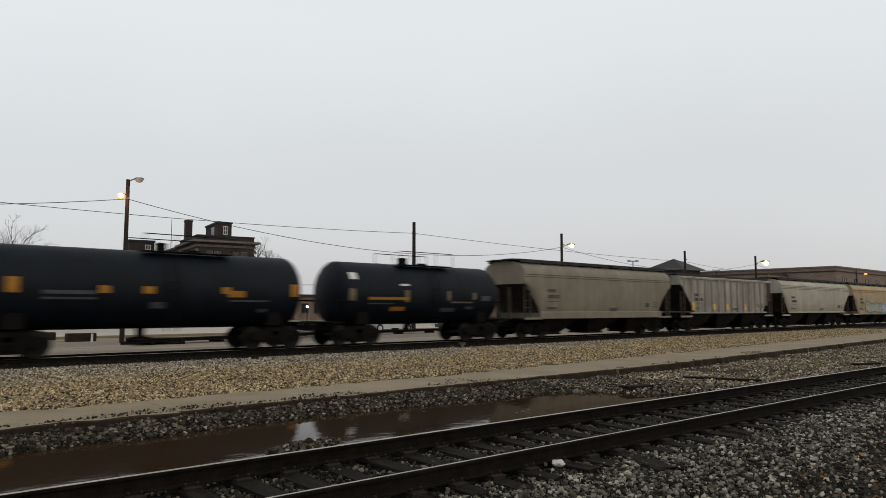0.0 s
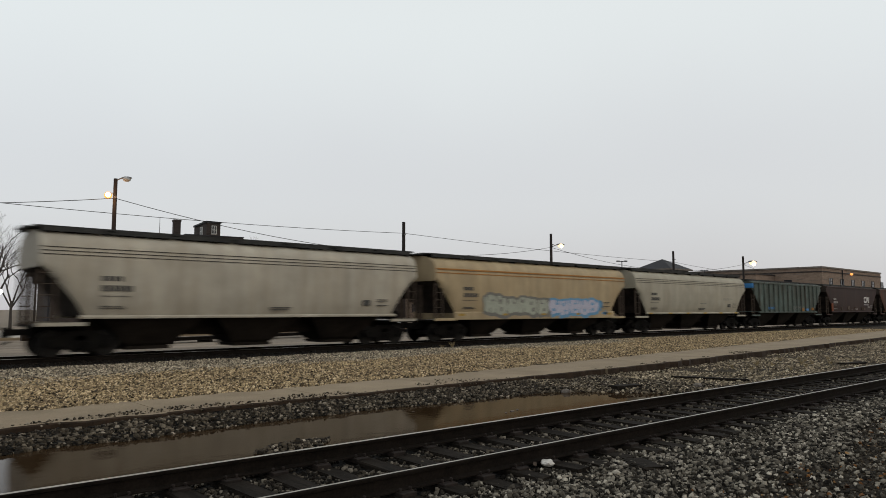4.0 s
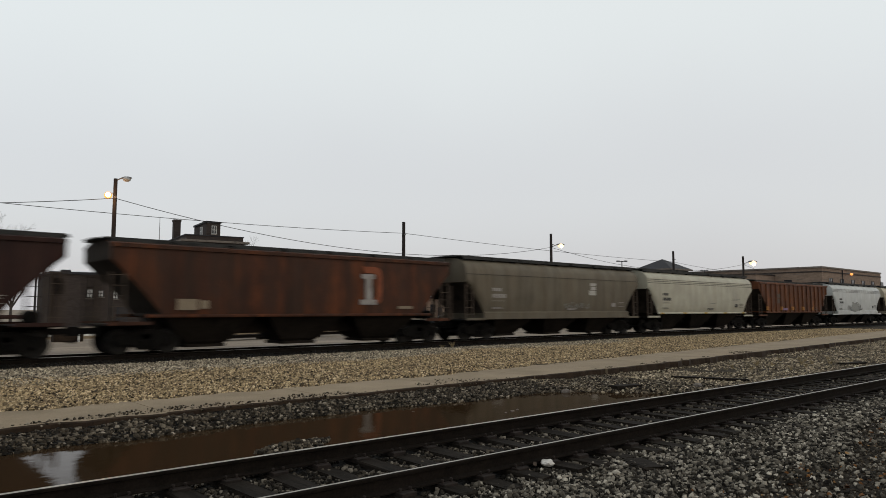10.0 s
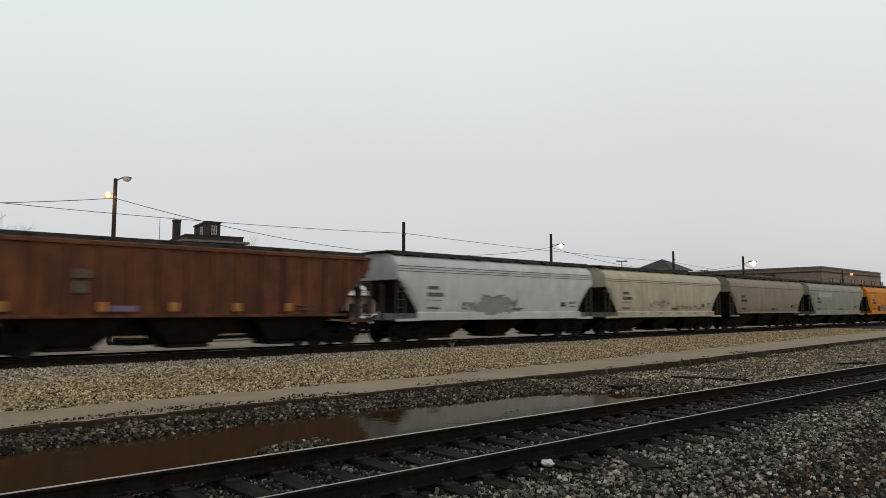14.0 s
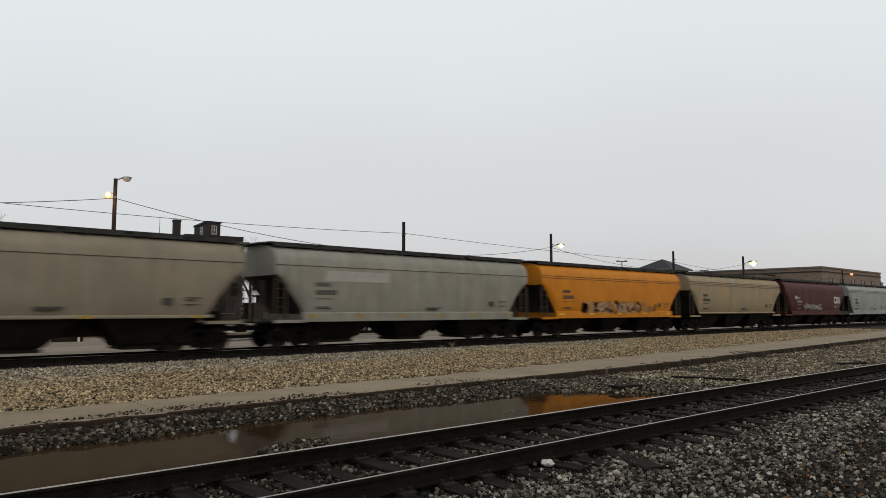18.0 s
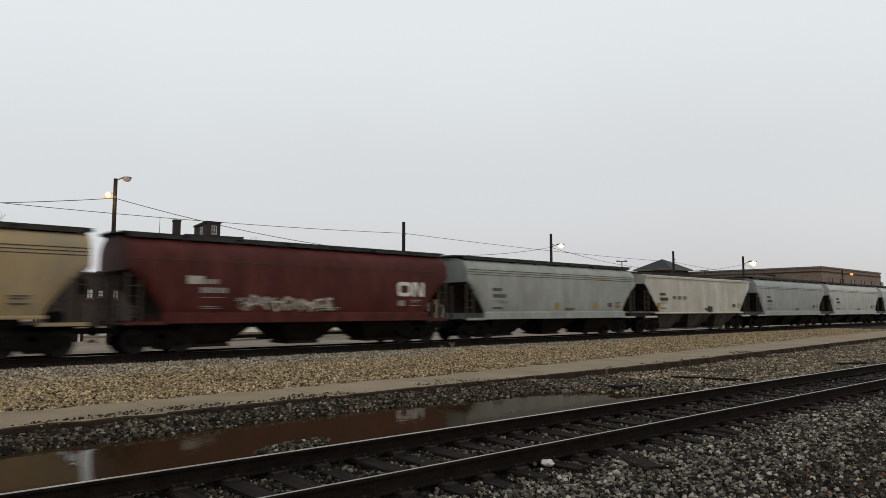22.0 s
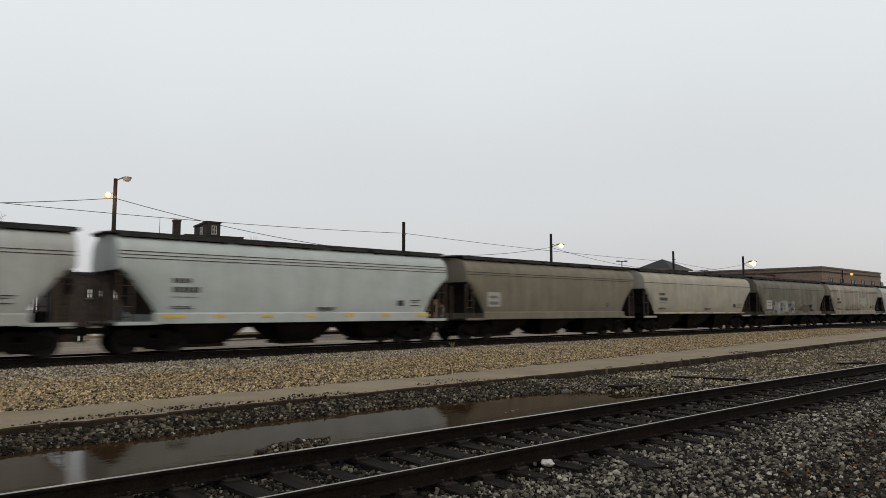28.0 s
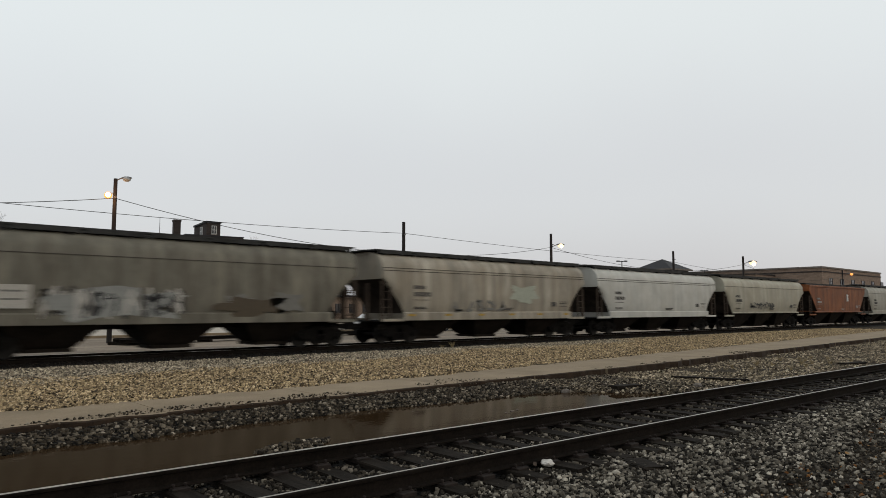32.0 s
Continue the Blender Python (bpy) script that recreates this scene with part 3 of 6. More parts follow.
def frame_mesh():
    """A cast truck side frame: a top arch, a drop to the springs, two journal boxes."""
    bm = bmesh.new()
    prof = [(-1.18, 0.52), (-1.12, 0.66), (-0.75, 0.72), (-0.35, 0.86), (0.35, 0.86), (0.75, 0.72), (1.12, 0.66), (1.18, 0.52), (1.05, 0.36),
            (0.72, 0.42), (0.42, 0.24), (0.30, 0.16), (-0.30, 0.16), (-0.42, 0.24), (-0.72, 0.42), (-1.05, 0.36)]
    sides = [[bm.verts.new((px, y, pz)) for px, pz in prof] for y in (-0.07, 0.07)]
    bm.faces.new(sides[0])
    bm.faces.new(sides[1][::-1])
    k = len(prof)
    for i in range(k):
        bm.faces.new((sides[0][i], sides[0][(i + 1) % k], sides[1][(i + 1) % k], sides[1][i]))
    for sx in (-0.84, 0.84):
        rod(bm, (sx, -0.14, 0.44), (sx, -0.06, 0.44), 0.15, 0.15, 12)
    for sx in (-0.2, -0.07, 0.07, 0.2):
        rod(bm, (sx, -0.09, 0.26), (sx, -0.09, 0.5), 0.05, 0.05, 8)
    bmesh.ops.recalc_face_normals(bm, faces=bm.faces[:])
    return bm


def make_truck():
    t = empty("truck", pose(0, 0, 0), "", "")
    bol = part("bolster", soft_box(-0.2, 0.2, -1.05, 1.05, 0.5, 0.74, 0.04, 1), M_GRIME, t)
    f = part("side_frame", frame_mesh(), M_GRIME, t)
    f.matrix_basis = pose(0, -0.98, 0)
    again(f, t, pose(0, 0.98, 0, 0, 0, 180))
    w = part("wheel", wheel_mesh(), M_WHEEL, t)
    w.matrix_basis = pose(-0.84, -0.75, 0.44)
    for sx, sy in ((0.84, -0.75), (-0.84, 0.75), (0.84, 0.75)):
        again(w, t, pose(sx, sy, 0.44, 0, 0, 180 if sy > 0 else 0))
    bm = bmesh.new()
    rod(bm, (0, -0.7, 0.44), (0, 0.7, 0.44), 0.085)
    a = part("axle", bm, M_WHEEL, t)
    a.matrix_basis = pose(-0.84, 0, 0)
    again(a, t, pose(0.84, 0, 0))
    return t


def truck_under(car, x):
    """A truck of the same meshes under another car."""
    t = new("truck")
    t.parent = car
    t.matrix_basis = pose(x, 0, 0)
    for o in PROTO.children:
        again(o, t, o.matrix_basis.copy())
    return t


def ladder_mesh(width, z0, z1):
    bm = bmesh.new()
    for sx in (0, width):
        box(bm, sx - 0.04, sx + 0.04, -0.02, 0.02, z0, z1)
    z = z0 + 0.25
    while z < z1 - 0.1:
        rod(bm, (0, 0, z), (width, 0, z), 0.014, seg=6)
        z += 0.36
    return bm


def coupler_mesh():
    bm = bmesh.new()
    box(bm, -0.05, 0.55, -0.1, 0.1, 0.72, 0.92)
    box(bm, 0.5, 0.78, -0.17, 0.17, 0.66, 0.98, 0.03)
    box(bm, -0.3, 0.05, -0.28, 0.28, 0.62, 1.0)
    rod(bm, (0.45, -0.35, 0.5), (0.75, -0.12, 0.42), 0.03, seg=6)
    return bm


def bay_mesh(top, bottom, z1, ridge, z0=0.25):
    """A discharge chute: a wide shoulder that narrows to the outlet gate."""
    bm = bmesh.new()
    rows_ = [[bm.verts.new((sx * w, sy * d, z)) for sx, sy in ((-1, -1), (1, -1), (1, 1), (-1, 1))]
             for w, d, z in ((bottom / 2, 0.6, z0), (bottom / 2 + 0.2, 0.75, z0 + 0.12), (top / 2, 1.44, z1))]
    for p, q in zip(rows_, rows_[1:]):
        for i in range(4):
            bm.faces.new((p[i], p[(i + 1) % 4], q[(i + 1) % 4], q[i]))
    bm.faces.new(rows_[0][::-1])
    bm.faces.new(rows_[-1])
    # filler box, added to block the light between neighbouring chutes
    if ridge:
        box(bm, -2.03, 2.03, -0.42, 0.42, z0 + ridge, z1 - 0.02)
    box(bm, -bottom / 2 - 0.12, bottom / 2 + 0.12, -0.7, 0.7, z0 - 0.09, z0 + 0.02)
    rod(bm, (-bottom / 2 - 0.05, -0.85, z0 - 0.02), (-bottom / 2 - 0.05, 0.85, z0 - 0.02), 0.03, seg=6)
    return bm


PROTO = make_truck()
P_LADDER = part("ladder", ladder_mesh(0.46, 1.06, 2.85), M_RUSTY)
P_COUPLER = part("coupler", coupler_mesh(), M_GRIME)
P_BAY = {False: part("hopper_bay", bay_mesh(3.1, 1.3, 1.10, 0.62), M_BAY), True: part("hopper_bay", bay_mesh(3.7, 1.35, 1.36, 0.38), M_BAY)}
bm_ = bmesh.new()
for hx in (-0.42, 0.42):
    box(bm_, hx - 0.36, hx + 0.36, -0.42, 0.42, 0, 0.05, 0.03)
P_BRACKET = part("board_bracket", boxes((-0.03, 0.03, -1.2, 1.2, 4.04, 4.235)), M_WALK)
P_HATCH = part("hatch_cover", bm_, M_WALK)
PALE_BAY = P_BAY[True].data.copy()
PALE_BAY.materials[0] = plain("dusty_grey_chute", (0.02, 0.017, 0.014), (0.13, 0.115, 0.095), 0.8, 0.9, 0.0, 0.2, 6.0, (2.0, 1.0, 0.5), 0.15)
SPARE = [PROTO, *PROTO.children_recursive, P_LADDER, P_COUPLER, P_HATCH, P_BRACKET, *P_BAY.values()]

# half cross-section above the sides: (distance from the middle, height)
ROOFS = {"round": [(1.585, 3.25), (1.55, 3.62), (1.40, 3.88), (1.12, 4.08), (0.75, 4.19), (0.0, 4.25)],
         "flat": [(1.56, 3.74), (1.55, 3.82), (1.42, 3.88), (1.1, 3.94), (0.7, 3.99), (0.0, 4.03)]}
CUTS = {"curve": [(0.0, 2.95), (0.3, 2.71), (0.62, 2.40), (0.92, 2.05), (1.18, 1.70), (1.36, 1.39), (1.42, 1.08)],
        "slant": [(0.0, 3.28), (0.3, 3.02), (0.65, 2.66), (1.05, 2.24), (1.45, 1.80), (1.76, 1.44), (1.78, 1.1)]}


def hopper_shell(half, roof, cut, sill):
    """A loft along the car: the underside rises towards each end as the slope sheets do."""
    bm = bmesh.new()
    stations = [(-half + d, max(z, sill)) for d, z in CUTS[cut]]
    stations += [(-half * 0.4, sill), (0, sill), (half * 0.4, sill)] + [(-u, z) for u, z in stations[::-1]]
    rings = []
    for u, zb in stations:
        r = ROOFS[roof]
        z2 = r[0][1]
        rise = z2 - zb
        low_side = [(1.44, zb), (1.53, zb + 0.14 * rise), (1.583, zb + 0.33 * rise), (1.605, zb + 0.56 * rise)]
        side = (low_side if roof == "round" else [(1.54, zb), (1.56, zb + 0.14 * rise), (1.56, zb + 0.33 * rise), (1.56, zb + 0.56 * rise)]) + r[:-1]
        pts = [(-y, z) for y, z in side] + [r[-1]] + side[::-1]
        rings.append([bm.verts.new((u, y, z)) for y, z in pts])
    k = len(rings[0])
    for p, q in zip(rings, rings[1:]):
        for i in range(k):
            bm.faces.new((p[i], p[(i + 1) % k], q[(i + 1) % k], q[i]))
    bm.faces.new(rings[0])
    bm.faces.new(rings[-1])
    bmesh.ops.recalc_face_normals(bm, faces=bm.faces[:])
    return bm


def sill_mesh(reach, side, z0, z1):
    """A pressed sill whose upper edge slopes back to the body."""
    bm = bmesh.new()
    prof = [(1.50, z0), (1.602, z0), (1.612, z0 + 0.02), (1.612, z1 - 0.05), (1.545, z1), (1.50, z1)]
    ends = [[bm.verts.new((u, side * y, z)) for y, z in prof] for u in (-reach, reach)]
    for i in range(6):
        bm.faces.new((ends[0][i], ends[1][i], ends[1][(i + 1) % 6], ends[0][(i + 1) % 6]))
    for e in ends:
        bm.faces.new(e)
    bmesh.ops.recalc_face_normals(bm, faces=bm.faces[:])
    return bm


def bars(rects, depth=0.004, y=-1.61):
    """Thin plates on the near side, from (x, z, width, height)."""
    bm = bmesh.new()
    for x, z, w, h in rects:
        box(bm, x, x + w, y - depth, y + 0.05, z, z + h)
    return bm


def scrawl(x0, x1, z0, z1, count, seed, fat=0.07):
    """Sprayed letters nobody can read: loops and strokes of one width."""
    rng = random.Random(seed)
    bm = bmesh.new()
    step = (x1 - x0) / count
    for k in range(count):
        cx_, cz_ = x0 + step * (k + 0.5), (z0 + z1) / 2
        n = rng.choice((5, 6, 7))
        a0_ = rng.uniform(0, 6.28)
        pts = []
        for i in range(n):
            a = a0_ + i * rng.choice((1.1, 1.9, 2.4))
            pts.append((cx_ + 0.62 * step * math.cos(a) * rng.uniform(0.6, 1.0), cz_ + (z1 - z0) * 0.5 * math.sin(a) * rng.uniform(0.6, 1.0)))
        for (ax, az), (bx, bz) in zip(pts, pts[1:]):
            d = Vector((bx - ax, bz - az))
            if d.length < 0.05:
                continue
            nrm = Vector((-d.y, d.x)).normalized() * fat * rng.uniform(0.7, 1.3)
            vs = [bm.verts.new((px + q * nrm.x, -1.618 - 0.0006 * (k % 5), pz + q * nrm.y)) for px, pz, q in ((ax, az, 1), (ax, az, -1), (bx, bz, -1), (bx, bz, 1))]
            bm.faces.new(vs)
    return bm


def blob(x0, x1, z0, z1, seed, y=-1.615):
    """A sprayed fill with a ragged outline."""
    rng = random.Random(seed)
    bm = bmesh.new()
    n = 40
    vs = []
    for i in range(n):
        a = i / n * 6.283
        r = 0.82 + 0.18 * math.sin(5 * a + seed) + rng.uniform(-0.12, 0.12)
        c, s = math.cos(a), math.sin(a)
        c, s = math.copysign(abs(c) ** 0.6, c), math.copysign(abs(s) ** 0.6, s)
        vs.append(bm.verts.new(((x0 + x1) / 2 + (x1 - x0) / 2 * r * c, y, (z0 + z1) / 2 + (z1 - z0) / 2 * r * s)))
    bm.faces.new(vs)
    return bm


def ring(cx_, cz_, w, h, t, y=-1.62, a0_=0, a1_=360):
    """A flat band bent round a rounded square."""
    bm = bmesh.new()
    n = 36
    rows_ = []
    for i in range(n + 1):
        a = radians(a0_ + (a1_ - a0_) * i / n)
        c, s = math.cos(a), math.sin(a)
        c, s = math.copysign(abs(c) ** 0.45, c), math.copysign(abs(s) ** 0.45, s)
        rows_.append([bm.verts.new((cx_ + c * (w / 2 - d), y, cz_ + s * (h / 2 - d))) for d in (0, t)])
    for p, q in zip(rows_, rows_[1:]):
        bm.faces.new((p[0], q[0], q[1], p[1]))
    return bm


BAYS = (-4.05, 0.0, 4.05)


def hopper(spec, start, end):
    name, colour, style, sill, words = spec["n"], spec["c"], spec["s"], spec["sill"], spec["label"]
    half = (end - start) / 2
    car = empty("hopper_car", pose(0, YC, 0), words, "freight car", "cars of the freight train")
    shallow = sill == "shallow"
    low = 1.32 if shallow else 1.08
    roof = "flat" if style in ("rib", "plain") else "round"
    cut = "slant" if style in ("rib", "plain") else "curve"
    mottle = (tuple(0.8 * v * f for v, f in zip(colour, (0.88, 0.80, 0.70))), min(0.4, 0.75 * spec.get("dirt", 0.45)), tuple(0.8 * v * f for v, f in zip(colour, (0.62, 0.58, 0.53))))
    coat = paint("paint_" + name, tuple(0.80 * v for v in colour), spec.get("dirt", 0.45), spec.get("rust", 0.12), spec.get("grime", (0.11, 0.095, 0.075)), spec.get("wear", mottle))
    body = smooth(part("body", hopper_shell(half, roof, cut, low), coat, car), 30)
    body.data.materials.append(M_SOOT_SHADE)
    # downward faces darker: soot with their shade painted in; sooty ends share the colour
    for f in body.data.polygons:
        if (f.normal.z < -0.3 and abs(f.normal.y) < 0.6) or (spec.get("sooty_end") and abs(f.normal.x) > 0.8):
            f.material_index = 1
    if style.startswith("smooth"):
        # thin strips whose dark colour paints the shadow line of each groove
        n = int(style[-1])
        for s in (-1, 1):
            for z in {1: (3.36,), 2: (3.34, 3.46), 3: (3.35, 3.47, 3.59)}[n]:
                y = 1.588 - 0.09 * (z - 3.25)
                part("side_stiffener", boxes((-half + 0.02, half - 0.02, s * y - 0.012, s * y + 0.012, z - 0.013, z + 0.013)), M_GROOVE_SHADE, car)
    if style == "rib":
        u = -half + 0.35
        while u < half - 0.2:
            edge = half - abs(u)
            zb = low + 0.03 if edge > 1.8 else low + 0.03 + (1.8 - edge) * 1.10
            for s in (-1, 1):
                part("side_post", boxes((u - 0.055, u + 0.055, s * 1.60 - 0.05, s * 1.60 + 0.05, zb, 3.73)), coat, car)
            u += 0.98
        for s in (-1, 1):
            part("top_chord", boxes((-half, half, s * 1.6 - 0.05, s * 1.6 + 0.05, 3.72, 3.84)), coat, car)
    if style == "plain":
        for s in (-1, 1):
            part("top_chord", boxes((-half, half, s * 1.58 - 0.05, s * 1.58 + 0.05, 3.71, 3.84)), coat, car)
    # side sills and the end platforms
    for s in (-1, 1):
        z0, z1 = (1.26, 1.38) if shallow else (1.06, 1.46)
        if style in ("rib", "plain"):
            z0, z1 = low - 0.04, low + 0.08
        part("side_sill", sill_mesh(half - 1.25, s, z0, z1), coat, car)
        for e in (-1, 1):
            xa, xb = sorted((e * half, e * (half - 1.45)))
            part("end_sill", boxes((xa, xb, s * 1.54 - 0.03, s * 1.54 + 0.03, 1.03, 1.15)), coat, car)
            again(P_LADDER, car, pose(e * half - (0.46 if e > 0 else 0) - e * 0.04, s * 1.5, 0))
    for e in (-1, 1):
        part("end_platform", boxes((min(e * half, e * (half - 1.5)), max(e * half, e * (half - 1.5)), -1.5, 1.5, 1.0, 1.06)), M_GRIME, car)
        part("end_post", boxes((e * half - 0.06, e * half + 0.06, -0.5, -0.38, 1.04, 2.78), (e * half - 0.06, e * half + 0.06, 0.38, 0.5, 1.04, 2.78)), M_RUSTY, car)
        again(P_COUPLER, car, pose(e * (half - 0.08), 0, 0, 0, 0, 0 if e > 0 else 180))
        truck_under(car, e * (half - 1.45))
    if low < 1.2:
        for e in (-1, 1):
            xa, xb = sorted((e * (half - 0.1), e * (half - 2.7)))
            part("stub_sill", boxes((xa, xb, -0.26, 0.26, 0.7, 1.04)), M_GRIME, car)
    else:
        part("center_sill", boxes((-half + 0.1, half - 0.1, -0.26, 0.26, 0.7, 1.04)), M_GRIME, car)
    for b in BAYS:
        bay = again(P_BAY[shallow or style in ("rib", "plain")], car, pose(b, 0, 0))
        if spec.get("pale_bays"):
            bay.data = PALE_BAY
    # brake gear at one end
    bm = bmesh.new()
    rod(bm, (half - 0.75, -0.95, 1.32), (half - 0.75, 0.1, 1.32), 0.2, seg=14)
    part("air_reservoir", bm, M_GRIME, car)
    bm = bmesh.new()
    rod(bm, (half + 0.02, -0.62, 2.35), (half + 0.07, -0.62, 2.35), 0.28, seg=18)
    part("brake_wheel", bm, M_GRIME, car)
    # roof: running boards, the long hatch coaming and its covers
    zr = 4.01 if roof == "flat" else 4.255
    for s in (-1, 1):
        part("running_board", boxes((-half - 0.12, half + 0.12, s * 0.95 - 0.28, s * 0.95 + 0.28, zr, zr + 0.055)), M_WALK, car)
    for u in np.linspace(-half + 0.3, half - 0.3, 9):
        again(P_BRACKET, car, pose(u, 0, zr - 4.24))
    # dark plates added below the board edge, standing for shade and soot there
    bay_w = (2 * half + 0.1) / 7
    rim = part("board_fascia", boxes((0.12, bay_w - 0.10, -0.012, 0.012, zr - 0.125, zr + 0.002)), M_WALK, car)
    for k in range(14):
        at = pose(-half - 0.05 + bay_w * (k % 7), -1.225 if k < 7 else 1.225, 0)
        if k:
            again(rim, car, at)
        else:
            rim.matrix_basis = at
    for e in (-1, 1):
        part("end_running_board", boxes((e * half - 0.3, e * half + 0.3, -0.66, 0.66, zr + 0.003, zr + 0.052)), M_WALK, car)
    part("hatch_coaming", boxes((-half + 0.5, half - 0.5, -0.40, 0.40, zr - 0.14, zr + 0.085)), M_WALK, car)
    n = max(4, int(half * 2 / 1.9))
    for k in range(n):
        again(P_HATCH, car, pose(-half + (k + 0.5) * 2 * half / n, 0, zr + 0.08))
    # stencilled data in bars, too small to read
    ink = None if spec.get("bare") else M_DIM if sum(colour) < 0.42 else M_MARK
    rng = random.Random(sum(map(ord, name)))
    mx = -half + spec.get("mark", 1.85)
    if ink:
        tagged(part("lettering", bars([(mx + u, z, w, h) for z, h, n, w, gap in ((2.52, 0.17, 4, 0.135, 0.18), (2.18, 0.20, 6, 0.135, 0.175), (2.0, 0.03, 9, 0.06, 0.105),
                    (1.66, 0.035, 8, 0.05, 0.09), (1.60, 0.03, 9, 0.05, 0.09)) for u in [k * gap for k in range(n)]]), ink, car), kind="stuff")
    if ink:
        part("data_panel", bars([(half - 3.05, 1.74, 0.36, 0.24)]), ink, car)
    if ink:
        tagged(part("fine_print", bars([(half - 2.3, 1.98, 0.6, 0.035), (half - 2.3, 1.90, 0.5, 0.03), (half - 2.3, 1.74, 0.55, 0.03), (0.3, 1.62, 0.9, 0.04), (0.35, 1.54, 0.7, 0.04)]), ink, car), kind="stuff")
    if spec.get("dash"):
        zc = 1.30 if not shallow else 1.30
        for k, u in enumerate(np.linspace(-half + 1.5, half - 2.0, spec["dash"])):
            w = 0.85 if spec["dash"] > 6 and k in (0, spec["dash"] - 1) else 0.42
            part("reflector", boxes((u, u + w, -1.628, -1.60, zc - 0.04, zc + 0.06)), M_YELLOW if spec.get("bright") else M_DASH, car)
    for make in spec.get("extra", ()):
        make(car, half, coat)
    return car


# ---- sprayed and stencilled extras ----
M_SPRAY = {k: plain("spray_" + k, tuple(0.75 * v for v in c), c, 5.0, 0.6, 0, 0.0) for k, c in {
    "white": (0.62, 0.62, 0.6), "black": (0.03, 0.03, 0.033), "blue": (0.13, 0.30, 0.48), "violet": (0.20, 0.13, 0.24), "lilac": (0.46, 0.46, 0.56), "grey": (0.20, 0.20, 0.19),
    "brown": (0.26, 0.15, 0.06), "silver": (0.42, 0.40, 0.36), "smoke": (0.17, 0.165, 0.15), "sky": (0.05, 0.22, 0.5), "mint": (0.36, 0.38, 0.31), "taupe": (0.24, 0.19, 0.13), "ash": (0.25, 0.255, 0.24), "amber": (0.42, 0.17, 0.02), "umber": (0.20, 0.105, 0.04), "mud": (0.075, 0.058, 0.038), "tawny": (0.40, 0.26, 0.14)}.items()}


def bubble(fill, edge, x0, x1, z0, z1, count, seed):
    """A row of fat sprayed letters that cannot be read: dark outline, pale fill, dark counters."""
    def make(car, half, coat):
        rng = random.Random(seed)
        step = (x1 - x0) / count
        layers = {edge: bmesh.new(), fill: bmesh.new(), "hole": bmesh.new()}
        for k in range(count):
            cx_ = x0 + step * (k + 0.5) + rng.uniform(-0.1, 0.1) * step
            w, h = step * rng.uniform(0.5, 0.66), (z1 - z0) / 2 * rng.uniform(0.8, 1.05)
            cz_ = z0 + h + rng.uniform(0, 0.1) * (z1 - z0)
            lean = rng.uniform(-0.25, 0.25)
            wob = [rng.uniform(0.82, 1.12) for _ in range(12)]

            def ringv(bm, sx, sz, ox, oz, y):
                vs = []
                for i in range(24):
                    a = i / 24 * 6.283
                    c, s = math.cos(a), math.sin(a)
                    c, s = math.copysign(abs(c) ** 0.55, c), math.copysign(abs(s) ** 0.55, s)
                    r = wob[i // 2]
                    vs.append(bm.verts.new((cx_ + ox + (c * sx + s * sz * lean) * r, y, cz_ + oz + s * sz * r)))
                bm.faces.new(vs)

            ringv(layers[edge], w + 0.15, h + 0.15, 0.05, -0.03, -1.621 - 0.0007 * (k % 3))
            ringv(layers[fill], w, h, 0, 0, -1.626 - 0.0007 * (k % 3))
            for q in range(rng.choice((1, 2, 2))):
                ringv(layers["hole"], w * rng.uniform(0.15, 0.3), h * rng.uniform(0.1, 0.28), rng.uniform(-0.3, 0.3) * w, (0.45 - 0.85 * q) * h, -1.631)
            for q in range(2):
                ox, oz = rng.uniform(-0.8, 0.8) * w, rng.choice((-1, 1)) * h
                bm = layers["hole"]
                bm.faces.new([bm.verts.new((cx_ + ox + dx, -1.6315 - 0.0004 * q, cz_ + dz)) for dx, dz in ((-0.045, oz), (0.045, oz), (0.03 + 0.2 * lean, oz * 0.35), (-0.02 + 0.2 * lean, oz * 0.35))])
        for kind, bm in layers.items():
            tagged(part("graffiti", bm, M_SPRAY[edge if kind == "hole" else kind], car, (edge if kind == "hole" else kind) + " sprayed graffiti"), kind="stuff")
    return make


def spray(kind, x0, x1, z0, z1, count=0, seed=1, fat=0.07):
    """Graffiti measured from the middle of the car."""
    def make(car, half, coat):
        bm = scrawl(x0, x1, z0, z1, count, seed, fat) if count else blob(x0, x1, z0, z1, seed, -1.614 - 0.0009 * (seed % 7))
        tagged(part("graffiti", bm, M_SPRAY[kind], car, kind + " sprayed graffiti"), kind="stuff")
    return make


def emblem(x, z, w, h, underline=True):
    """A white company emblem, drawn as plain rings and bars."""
    def make(car, half, coat):
        part("emblem", ring(x, z, w * 0.5, h, h * 0.24), M_WHITE, car, "white painted emblem")
        bm = bmesh.new()
        for k in range(3):
            u = x + w * (0.30 + 0.17 * k)
            tip = 0.0 if k != 1 else w * 0.1
            bm.faces.new([bm.verts.new((px, -1.62, pz)) for px, pz in ((u - tip, z + h / 2), (u + 0.1 * w - tip, z + h / 2), (u + 0.1 * w + tip, z - h / 2), (u + tip, z - h / 2))])
        part("emblem", bm, M_WHITE, car, "white painted emblem")
        if underline:
            part("lettering", bars([(x - w * 0.25, z - h * 0.85, w * 0.95, 0.06)]), M_WHITE, car)
    return make


